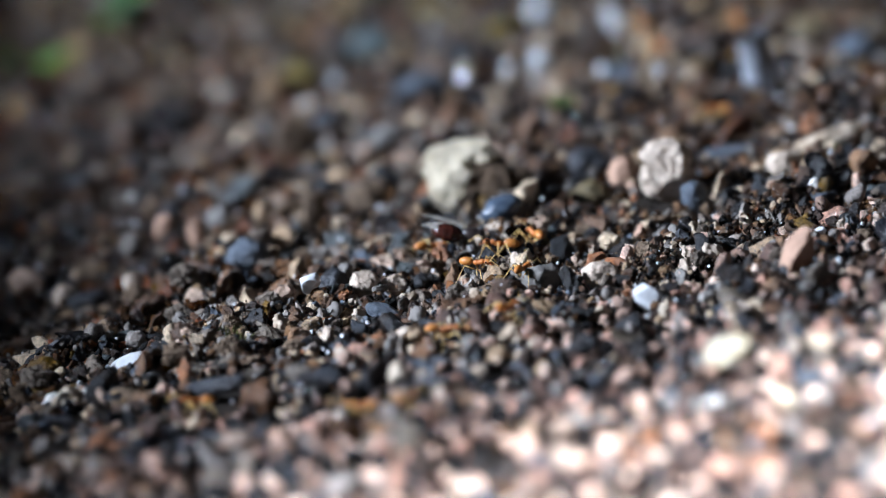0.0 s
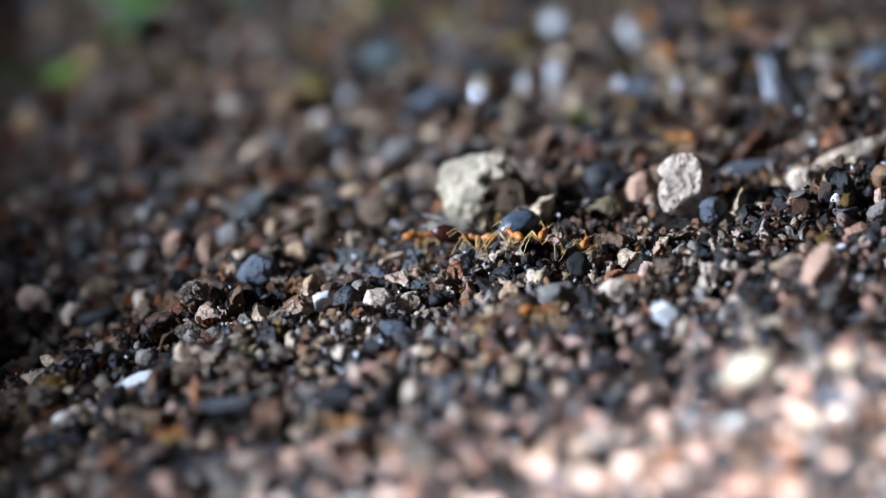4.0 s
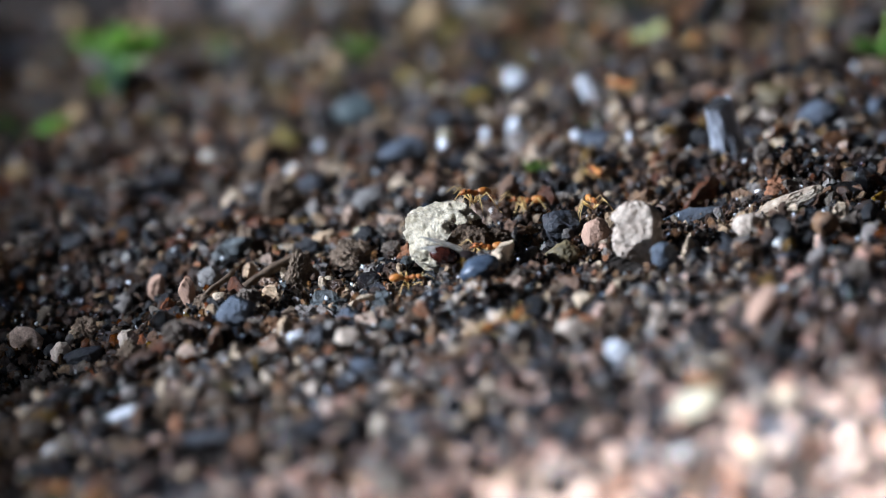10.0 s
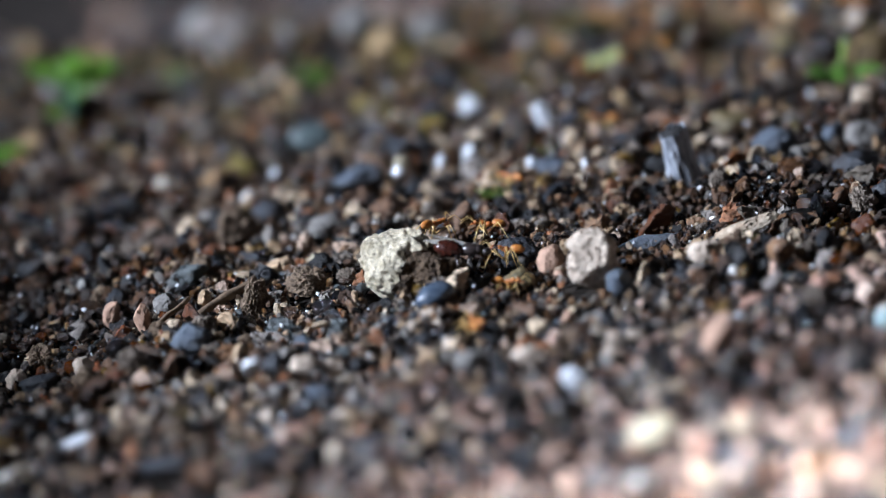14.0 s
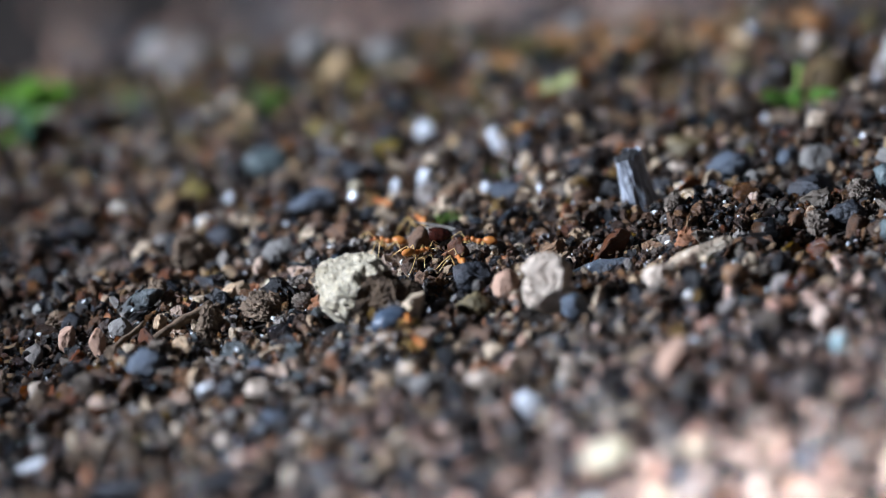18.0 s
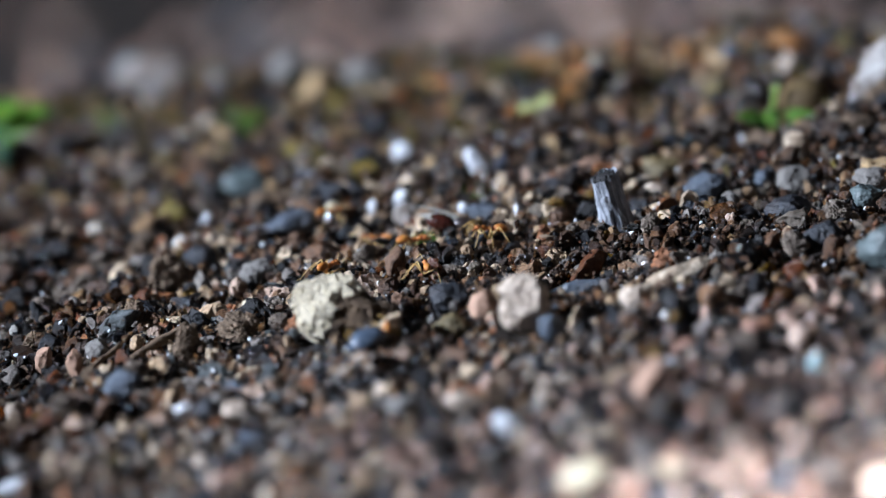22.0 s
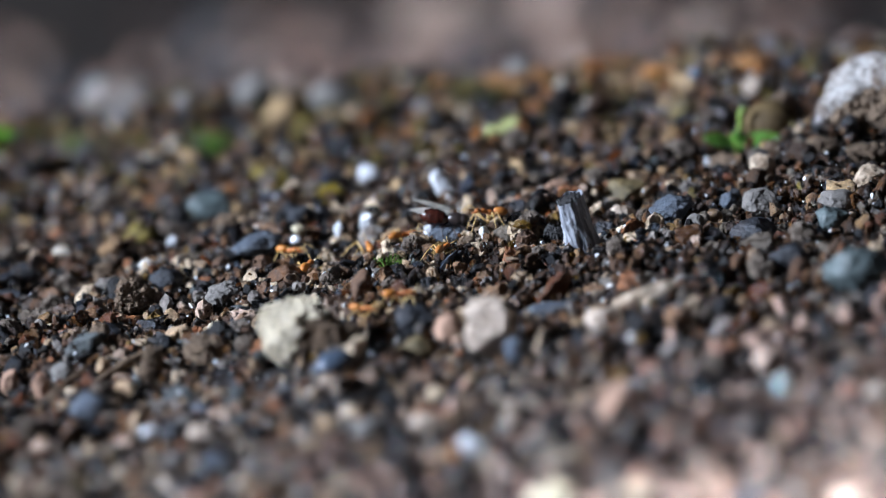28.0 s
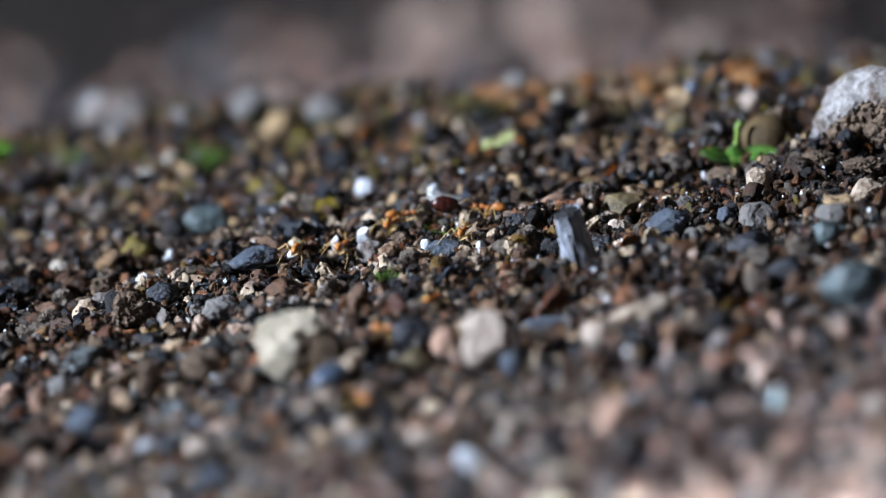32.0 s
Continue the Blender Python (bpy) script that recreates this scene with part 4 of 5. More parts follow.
    for k, (mx, my, mr) in enumerate(((-47.2, 128.6, 4.0), (-28.7, 112.5, 3.4), (2, 117.4, 4.2), (12.3, 137.7, 3.6), (34.8, 112.5, 4.0), (44.8, 90.3, 3.4), (55.3, 111, 4.4), (-61.7, 131.2, 4.0), (71.5, 95.2, 3.6), (56.8, 69.8, 2.2))):
        moss("moss_tuft", mx, my, mr, 70, 2.2, M_OLIVEMOSS, "low olive patch of moss on the crest", 20 + k)
    root = empty("dry_leaf", on_ground(25.9, 77.8, -1.2, 0, 0, 0, 0.4), "yellow-green fallen leaf lying on the sand", "leaf")
    leaf(root, (-3.2, 0, 0), 5.6, 2.8, 8, 12, M_DRYLEAF, 0.2, 0.3, 20)
    leaf(root, (0.5, 0.4, 0.3), 4.6, 2.6, 60, 25, M_DRYLEAF, 0.2, 0.3, 0)
    plain_twig(-35.2, -14.5, -25.8, -5.0, 0.75, "thin brown dry twig lying in the sand")
    plain_twig(-42.3, -25.8, -35.6, -9.2, 0.4, "thin brown dry twig lying in the sand")
    plain_twig(26, 11.1, 38.6, 11.5, 0.28, "thin dark dry twig beside the stick")


build_stones()

# ---- loose grains ----
def proto(rng, sub, cuts, rough=0.07):
    bm = bmesh.new()
    bmesh.ops.create_icosphere(bm, subdivisions=sub, radius=1)
    co = np.array([v.co for v in bm.verts])
    bm.verts.index_update()
    tri = np.array([[v.index for v in f.verts] for f in bm.faces])
    bm.free()
    for _ in range(cuts):
        n = rng.normal(size=3)
        n /= np.linalg.norm(n)
        s = np.maximum(co @ n - rng.uniform(0.30, 0.80), 0)
        co = co - np.outer(s, n) * 0.92
    co = co * rng.uniform(0.55, 1.25, 3)
    w = rng.normal(size=(3, 3)) * 1.6
    co = co * (1 + 0.14 * np.sin(co @ w + rng.uniform(0, 6, 3)).sum(1))[:, None] + rng.normal(size=co.shape) * rough
    return co, tri


def turns(rng, n):
    q = rng.normal(size=(n, 4))
    q /= np.linalg.norm(q, axis=1)[:, None]
    w, x, y, z = q.T
    return np.stack([np.stack([1 - 2 * (y * y + z * z), 2 * (x * y - w * z), 2 * (x * z + w * y)], -1),
                     np.stack([2 * (x * y + w * z), 1 - 2 * (x * x + z * z), 2 * (y * z - w * x)], -1),
                     np.stack([2 * (x * z - w * y), 2 * (y * z + w * x), 1 - 2 * (x * x + y * y)], -1)], 1)


def spots(rng, step, x0, x1, y0, y1, jitter=0.48, margin=0.0):
    gx, gy = np.meshgrid(np.arange(x0, x1, step), np.arange(y0, y1, step))
    p = np.stack([gx.ravel(), gy.ravel()], 1)
    p[:, 0] += (np.round((p[:, 1] - y0) / step) % 2) * step / 2
    p += rng.uniform(-jitter, jitter, p.shape) * step
    return p[[free(x, y, margin) for x, y in p]]


def heap(name, seed, p, r_lo, r_hi, sub, cuts, lift, material, label, smooth, bias=1.6):
    """Grains joined into one body of loose matter."""
    rng = np.random.default_rng(seed)
    protos = [proto(rng, sub, cuts) for _ in range(14)]
    n = len(p)
    r = r_lo + (r_hi - r_lo) * rng.random(n) ** bias
    z = np.array([height(x * MM, y * MM) for x, y in p]) * 1000 + r * lift[0] + rng.random(n) * lift[1]
    kind = rng.integers(0, len(protos), n)
    V, T, base = [], [], 0
    for k, (co, tri) in enumerate(protos):
        sel = np.where(kind == k)[0]
        if not len(sel):
            continue
        R = turns(rng, len(sel))
        v = np.einsum("nij,vj->nvi", R, co) * r[sel][:, None, None]
        v[:, :, 2] *= 1.05
        v += np.stack([p[sel, 0], p[sel, 1], z[sel]], 1)[:, None, :]
        t = tri[None] + (np.arange(len(sel)) * len(co))[:, None, None] + base
        V.append(v.reshape(-1, 3) * MM)
        T.append(t.reshape(-1, 3))
        base += len(sel) * len(co)
    V, T = np.concatenate(V), np.concatenate(T)
    me = bpy.data.meshes.new(name)
    me.vertices.add(len(V))
    me.vertices.foreach_set("co", V.ravel().astype(np.float32))
    me.loops.add(len(T) * 3)
    me.loops.foreach_set("vertex_index", T.ravel().astype(np.int32))
    me.polygons.add(len(T))
    me.polygons.foreach_set("loop_start", (np.arange(len(T)) * 3).astype(np.int32))
    me.polygons.foreach_set("loop_total", np.full(len(T), 3, np.int32))
    me.polygons.foreach_set("use_smooth", np.full(len(T), smooth))
    me.update(calc_edges=True)
    me.materials.append(material)
    return tagged(new(name, me), label, "sand", kind="stuff")


def pieces(name, seed, p, r_lo, r_hi, sub, cuts, lift, material, smooth, bias=1.6, rough=0.07):
    """Grains and stones near the ants' way, each a piece of its own in the ground, on a few shared shapes."""
    rng = np.random.default_rng(seed)
    shapes = []
    for _ in range(14):
        co, tri = proto(rng, sub, cuts, rough)
        shapes.append(mesh_from(name, co * MM, [tuple(int(i) for i in f) for f in tri], material, smooth))
    for x, y in p:
        r = r_lo + (r_hi - r_lo) * rng.random() ** bias
        ob = new(name, shapes[rng.integers(0, 14)])
        ob.parent = ground
        z = height(x * MM, y * MM) + (r * lift[0] + rng.random() * lift[1]) * MM
        ob.matrix_world = Matrix.Translation((x * MM, y * MM, z)) @ Euler(rng.uniform(0, 6.28, 3)).to_matrix().to_4x4() @ Matrix.Scale(r, 4)


def patches(p, length, seed):
    """Uneven patches over the ground, between about -1 and 1."""
    rng = np.random.default_rng(seed)
    total = np.zeros(len(p))
    for _ in range(14):
        a, f = rng.uniform(0, math.tau), rng.uniform(0.7, 1.5) * math.tau / length
        total += np.sin((p[:, 0] * math.cos(a) + p[:, 1] * math.sin(a)) * f + rng.uniform(0, math.tau))
    return total / 5.0


def build_grains():
    rng = np.random.default_rng(7)
    x0, x1, y0, y1 = -84, 92, -196, 158
    for name, seed, step, lo, hi, sub, cuts, lift, smooth, bias, label in (
            ("coarse_sand", 11, 3.2, 1.0, 2.5, 2, 12, (0.10, 1.9), True, 1.9, "coarse mixed sand grains, black, tan and pink"),
            ("medium_sand", 15, 2.2, 0.55, 1.25, 2, 8, (0.2, 1.8), False, 1.4, "medium mixed sand grains between the coarse ones")):
        p = spots(rng, step, x0, x1, y0 if name == "coarse_sand" else -130, y1, 0.48, 0.5 if name == "coarse_sand" else 0.0)
        if name == "coarse_sand":
            inner = (np.abs(p[:, 0] - 10) < 44) & (np.abs(p[:, 1] + 6 - 0.3 * p[:, 0]) < 46)
            pieces("grain", seed + 5, p[inner], lo, hi, 3, cuts, lift, M_PEBBLE, False, bias)
            p = p[~inner]
        u = p[:, 1] / 1.8
        # the far right is darker gravel, partly for shade; the two drift into each other
        dark = ((p[:, 0] - 34) / 16 + (u + 18) / 70 + rng.normal(size=len(p)) * 0.45 > 0.75) & (u + rng.normal(size=len(p)) * 6 > -20)
        near = np.abs(u + 0.1 * p[:, 0]) < 40
        warm = ~dark & ((-38 - u) / 22 + p[:, 0] / 70 + rng.normal(size=len(p)) * 0.35 > 0.3)
        rough = 2 if name == "coarse_sand" else 1
        heap("warm_gravel", seed + 80, p[warm], lo, hi, rough, cuts, lift, M_WARMGRAIN, "pinkish brown gravel grains, lightened for the sun patch", smooth, bias)
        # Patches of dark grains, fewer in the middle, put shade into the colour.
        dim_patch = ~warm & (patches(p, 20.0, 5) + rng.normal(size=len(p)) * 0.2 > 0.28 + 0.45 * np.exp(-((p[:, 0] - 8) / 40) ** 2 - ((u + 6) / 30) ** 2)) & (u < 40)
        dark |= dim_patch | ((p[:, 0] + rng.normal(size=len(p)) * 7 < -42) & (u > -30) & (u < 30) & ~warm)
        clump = patches(p, 26.0, 9) > 0.45
        far = ~warm & ~dim_patch & ~(clump & (u < 40)) & (u + 0.12 * p[:, 0] + rng.normal(size=len(p)) * 9 > 34)
        heap("far_gravel", seed + 100, p[far], lo, hi, rough, cuts, lift, M_FARGRAIN, "mixed gravel grains in brown, olive and grey", smooth, bias)
        dark |= clump & (u > 20) & (u < 40)
        dark, light = dark & ~warm & ~far, ~dark & ~warm & ~far
        heap(name, seed, p[light & near], lo, hi, sub, cuts, lift, M_GRAIN, label, smooth, bias)
        heap(name, seed + 20, p[light & ~near], lo, hi, rough, cuts, lift, M_GRAIN, label, smooth, bias)
        heap("dark_gravel", seed + 60, p[dark & ~near], lo, hi, rough, cuts, lift, M_DARKGRAIN, "dark brown and black gravel grains", smooth, bias)
        heap("dark_gravel", seed + 40, p[dark & near], lo, hi, sub, cuts, lift, M_DARKGRAIN, "dark brown and black gravel grains", smooth, bias)
    heap("fine_sand", 12, spots(rng, 1.5, -80, 88, -100, 100), 0.26, 0.62, 1, 4, (0.0, 0.7), M_CRUMB, "fine dark crumbs filling between the grains", False)
    heap("loose_crumbs", 16, spots(rng, 1.35, -80, 88, -80, 84), 0.12, 0.36, 1, 3, (0.4, 2.6), M_EARTH, "tiny brown crumbs of earth lying over the grains", False)
    heap("earth_crumbs", 17, spots(rng, 2.2, 34, x1, -20, 112), 0.4, 1.35, 2, 5, (0.3, 1.9), M_EARTH, "brown crumbs of loose earth", False, 1.7)
    heap("earth_crumbs", 14, spots(rng, 2.4, x0, -38, -80, 120), 0.4, 1.35, 2, 5, (0.3, 1.9), M_CRUMB, "dark brown crumbs of loose earth", False, 1.7)
    heap("light_earth", 18, spots(rng, 2.0, -42, 46, -84, 76), 0.35, 1.0, 2, 5, (0.3, 1.9), M_EARTH, "light brown crumbs of loose earth", False, 1.7)
    # White specks: some quartz, the rest standing in for highlights on the grains.
    heap("quartz_specks", 19, spots(rng, 3.7, -74, 84, -96, 90), 0.16, 0.45, 1, 4, (0.8, 2.2), M_WHITE, "tiny white specks, some quartz, some standing in for glints", False, 2.0)
    p = spots(rng, 7.6, x0, x1, y0, y1, 0.48, 1.9)
    # More dark stones on the right: dark rock, and shade put into colour.
    dark = rng.random(len(p)) < 0.45 + 0.4 * ((p[:, 0] > 30) & (p[:, 1] > -10))
    inner = (np.abs(p[:, 0] - 8) < 70) & (np.abs(p[:, 1] + 6) < 100)
    for where, near in (("gravel_stone", inner), ("gravel_stones", ~inner)):
        for k, (sel, rough, single, hi) in enumerate(((near & (p[:, 1] > 50), M_FARGRAIN, M_FARPEBBLE, 3.1),
                                                      (near & (p[:, 1] <= 50) & ~dark, M_GRAIN, M_PEBBLE, 3.1),
                                                      (near & (p[:, 1] <= 50) & dark, M_DARKGRAIN, M_DARKPEBBLE, 3.3))):
            if where == "gravel_stone":
                pieces(where, 71 + k, p[sel], 1.5, hi, 3, 13, (0.45, 0.9), single, True, 1.6, 0.05)
            else:
                heap(where, 75 + k, p[sel], 1.5, hi, 2, 13, (0.45, 0.9), rough, "mixed gravel stones lying in the sand", True)
    # Pale grains, densest mid-way across, stand in for a lit pinkish surface behind.
    p = spots(rng, 7.0, -130, 150, 175, 460)
    p = p[rng.random(len(p)) < 0.1 + 0.9 * np.exp(-((p[:, 0] - 22) / 42) ** 2)]
    heap("rear_gravel", 13, p, 2.0, 5.0, 1, 6, (0.2, 0.5), M_WARMGRAIN, "pale pinkish gravel standing in for a lit surface behind", True)


def build_pebbles():
    """The larger pebbles, each a piece of its own lying in the ground."""
    rng = np.random.default_rng(21)
    shapes = []
    for k in range(16):
        co, tri = proto(rng, 3, 9)
        shapes.append(mesh_from("pebble", co * MM, [tuple(int(i) for i in f) for f in tri], M_PEBBLE))
    p = spots(rng, 12.6, -80, 90, -180, 130, 0.5, 1.5)
    rng.shuffle(p)
    p = p[~((p[:, 0] > 30) & (p[:, 1] > 0))]
    for x, y in p[:170]:
        r = 1.3 + 1.3 * rng.random() ** 2
        ob = new("pebble", shapes[rng.integers(0, 16)])
        ob.parent = ground
        ob.matrix_world = Matrix.Translation((x * MM, y * MM, height(x * MM, y * MM) + r * 0.35 * MM)) @ Euler(rng.uniform(0, 6.28, 3)).to_matrix().to_4x4() @ Matrix.Scale(r, 4)


def build_pale_pebbles():
    """A paler drift of pebbles across the middle of the mound."""
    rng = np.random.default_rng(33)
    kinds = []
    for k, material in enumerate((M_GREY, M_CREAM, M_TAN, M_GREY, M_TERRA, M_PALE, M_SLATE, M_CRUST, M_BLACK, M_PALE)):
        co, tri = proto(rng, 3, 10)
        kinds.append(mesh_from("pebble", co * MM, [tuple(int(i) for i in f) for f in tri], material))
    for k in range(640):
        x = rng.uniform(-46, 34)
        y = -58 + 0.09 * (x + 10) + rng.normal() * 15
        r = 0.8 + 1.1 * rng.random() ** 1.8
        if k > 430:
            x, y, r = rng.uniform(-62, 84), rng.uniform(-135, -62), 1.2 + 1.2 * rng.random() ** 1.5
        if not free(x, y, 0.3):
            continue
        ob = new("pebble", kinds[rng.integers(0, len(kinds))])
        ob.parent = ground
        ob.matrix_world = Matrix.Translation((x * MM, y * MM, height(x * MM, y * MM) + (0.3 * r + 0.9) * MM)) @ Euler(rng.uniform(0, 6.28, 3)).to_matrix().to_4x4() @ Matrix.Scale(r, 4)


def build_clods():
    """Crumbly lumps of caked earth and grit among the grains."""
    rng = np.random.default_rng(41)
    shapes = []
    for k in range(9):
        bm = rock_bm(2.0, 1.8, 1.6, 300 + k, 4, 0.30, 5, 0.20)
        me = bpy.data.meshes.new("clod")
        bm.to_mesh(me)
        bm.free()
        me.materials.append((M_BROWN, M_CRUST, M_CRUST)[k % 3])
        shapes.append(me)
    for x, y in spots(rng, 11.0, -70, 78, -78, 84, 0.5, 1.9):
        r = 1.0 + 1.5 * rng.random() ** 1.5
        ob = new("clod", shapes[rng.integers(0, 9)])
        ob.parent = ground
        ob.matrix_world = Matrix.Translation((x * MM, y * MM, height(x * MM, y * MM) + 0.7 * MM)) @ Euler((rng.normal() * 0.3, rng.normal() * 0.3, rng.uniform(0, 6.28))).to_matrix().to_4x4() @ Matrix.Scale(r, 4)


def build_slivers():
    """Flat dark splinters of slate and bark lying about in the foreground."""
    rng = np.random.default_rng(57)
    shapes = []
    for k, material in enumerate((M_BLACK, M_DARKPEBBLE, M_SLATE, M_DARKPEBBLE, M_BLACK, M_STRAW)):
        co, tri = proto(rng, 3, 12)
        co = co / np.abs(co).max(0) * np.array([1.0, 0.5, 0.24])
        shapes.append(mesh_from("splinter", co * MM, [tuple(int(i) for i in f) for f in tri], material, False))
    for k in range(150):
        x, y = (rng.uniform(-66, -4), rng.uniform(-118, -58)) if k < 95 else (rng.uniform(-66, 84), rng.uniform(-125, 60))
        if not free(x, y, 1.0):
            continue
        r = 1.8 + 2.0 * rng.random() ** 1.4
        ob = new("splinter", shapes[rng.integers(0, len(shapes))])
        ob.parent = ground
        ob.matrix_world = Matrix.Translation((x * MM, y * MM, height(x * MM, y * MM) + (0.8 + 0.3 * r) * MM)) @ Euler((rng.normal() * 0.45, rng.normal() * 0.35, rng.normal() * 0.7)).to_matrix().to_4x4() @ Matrix.Scale(r, 4)


build_grains()
build_slivers()
build_pebbles()
build_pale_pebbles()
build_clods()


# ---- ants ----
def build_ant(name="ant"):
    """One worker, head towards +x, feet on z = 0, in millimetres."""
    root = empty(name, Matrix(), "long-legged amber orange ant walking on the sand", "ant", "ants on the mound")
    bm = bmesh.new()
    add_ball(bm, (-2.05, 0, 1.75), (1.18, 0.64, 0.68), pose(0, 0, 0, 0, -8, 0), 3)
    for v in bm.verts:
        v.co.z += 0.03 * MM * math.sin(v.co.x / MM * 9)
    part("gaster", bm, M_GASTER, root)
    bm = bmesh.new()
    add_ball(bm, (-0.78, 0, 1.55), (0.26, 0.2, 0.3))
    add_ball(bm, (-0.78, 0, 1.75), (0.12, 0.17, 0.2))
    part("petiole", bm, M_AMBER, root)
    bm = bmesh.new()
    add_ball(bm, (-0.25, 0, 1.62), (0.55, 0.42, 0.48), pose(0, 0, 0, 0, 12, 0))
    add_ball(bm, (0.28, 0, 1.75), (0.45, 0.36, 0.38))
    add_ball(bm, (0.72, 0, 1.9), (0.5, 0.42, 0.44), pose(0, 0, 0, 0, -14, 0))
    add_ball(bm, (1.12, 0, 1.92), (0.2, 0.16, 0.16))
    part("thorax", bm, M_AMBER, root)
    bm = bmesh.new()
    add_ball(bm, (1.66, 0, 1.95), (0.56, 0.50, 0.42), pose(0, 0, 0, 0, 20, 0), 3)
    head = part("head", bm, M_AMBER, root)
    for s in (1, -1):
        bm = bmesh.new()
        add_ball(bm, (1.62, 0.50 * s, 2.1), (0.17, 0.10, 0.15))
        part("eye", bm, M_EYE, head, "black shiny eye")
        bm = bmesh.new()
        add_tube(bm, [(2.1, 0.25 * s, 1.75), (2.45, 0.28 * s, 1.62), (2.68, 0.04 * s, 1.55)], [0.12, 0.10, 0.03], 6)
        part("mandible", bm, M_AMBER, head)
        bm = bmesh.new()
        add_tube(bm, [(2.05, 0.22 * s, 2.15), (2.5, 0.65 * s, 2.6), (2.85, 0.95 * s, 2.95), (3.3, 1.05 * s, 2.65), (3.9, 1.15 * s, 2.2), (4.3, 1.2 * s, 1.95)],
                 [0.06, 0.055, 0.055, 0.05, 0.05, 0.04], 5)
        part("antenna", bm, M_LEGS, head)
    hips = ((0.75, 2.1, 3.0), (0.25, 0.35, 0.4), (-0.25, -1.5, -2.7))
    for i, (hx, kx, fx) in enumerate(hips):
        for s in (1, -1):
            bm = bmesh.new()
            wide = 1.0 if i != 1 else 1.2
            add_ball(bm, (0, 0, 0), (0.16, 0.15, 0.17), None, 1)
            knee, foot = (1.15 * (kx - hx), 1.6 * s * wide, 1.7), (1.2 * (fx - hx), 2.8 * s * wide, -1.3)
            mid = ((knee[0] + foot[0]) / 2 + 0.05, (knee[1] + foot[1]) / 2 + 0.15 * s, 0.25)
            toe = (foot[0] + (0.4 if i == 0 else -0.4 if i == 2 else 0.1), foot[1] + 0.3 * s, -1.55)
            add_tube(bm, [(0, 0, 0), (knee[0] * 0.55, knee[1] * 0.52, 0.95), knee], [0.11, 0.13, 0.075], 6)
            add_tube(bm, [knee, mid, foot], [0.075, 0.065, 0.05], 6)
            add_tube(bm, [foot, toe], [0.05, 0.03], 5)
            ob = part("leg", bm, M_LEGS, root)
            ob.matrix_local = Matrix.Translation(Vector((hx, 0.25 * s, 1.55)) * MM)
    return root


def build_prey():
    """A winged dark insect carried by the ants, head towards +x."""
    root = empty("winged_insect", Matrix(), "dead dark red-brown winged insect carried by the ants", "insect")
    bm = bmesh.new()
    add_ball(bm, (-1.8, 0, 0.1), (2.0, 1.2, 1.1), pose(0, 0, 0, 0, 6, 0), 4)
    for v in bm.verts:
        x = v.co.x / MM
        v.co.z *= 1 + 0.03 * math.sin(x * 7.5)
        v.co.y *= 1 + 0.03 * math.sin(x * 7.5)
    part("abdomen", bm, M_MAROON, root)
    bm = bmesh.new()
    add_ball(bm, (1.0, 0, 0.2), (1.35, 0.85, 0.86), None, 3)
    add_ball(bm, (1.9, 0, 0.3), (0.7, 0.75, 0.7), None, 3)
    part("thorax", bm, M_JET, root, "black thorax")
    bm = bmesh.new()
    add_ball(bm, (2.95, 0, 0.1), (0.62, 0.66, 0.5), None, 3)
    head = part("head", bm, M_JET, root, "black head")
    for s in (1, -1):
        bm = bmesh.new()
        add_ball(bm, (3.05, 0.6 * s, 0.3), (0.3, 0.2, 0.28))
        part("eye", bm, M_EYE, head)
        bm = bmesh.new()
        add_tube(bm, [(3.4, 0.25 * s, 0.3), (4.0, 0.6 * s, 0.8), (4.9, 0.9 * s, 0.5), (5.5, 1.0 * s, 0.1)], [0.08, 0.07, 0.06, 0.04], 5)
        part("antenna", bm, M_JET, head)
        for length, width, yaw, rise, back in ((5.6, 1.3, 180 - 6 * s, 3 + 3 * s, 0.4), (4.4, 1.0, 180 - 11 * s, 1 + 3 * s, 0.2)):
            bm = leaf_bm(length, width, 0.05, 0.04, 0.04, 12, 6)
            ob = part("wing", bm, M_WING, root, "clear greyish folded wing")
            ob.matrix_local = Matrix.Translation(Vector((back, 0.55 + 0.3 * s, 0.8)) * MM) @ pose(0, 0, 0, 0, 0, yaw) @ pose(0, 0, 0, 0, -rise, 0) @ pose(0, 0, 0, -8 + 10 * s, 0, 0)
        for hx, kx, fx in ((1.7, 2.6, 2.2), (1.1, 0.9, 1.4), (0.4, -0.8, -0.4)):
            bm = bmesh.new()
            add_tube(bm, [(hx, 0.6 * s, -0.4), (kx, 1.7 * s, -0.5), (fx, 2.1 * s, -1.5), (fx + 0.2, 2.3 * s, -1.9)], [0.14, 0.12, 0.08, 0.04], 6)
            part("leg", bm, M_JET, root)
    return root


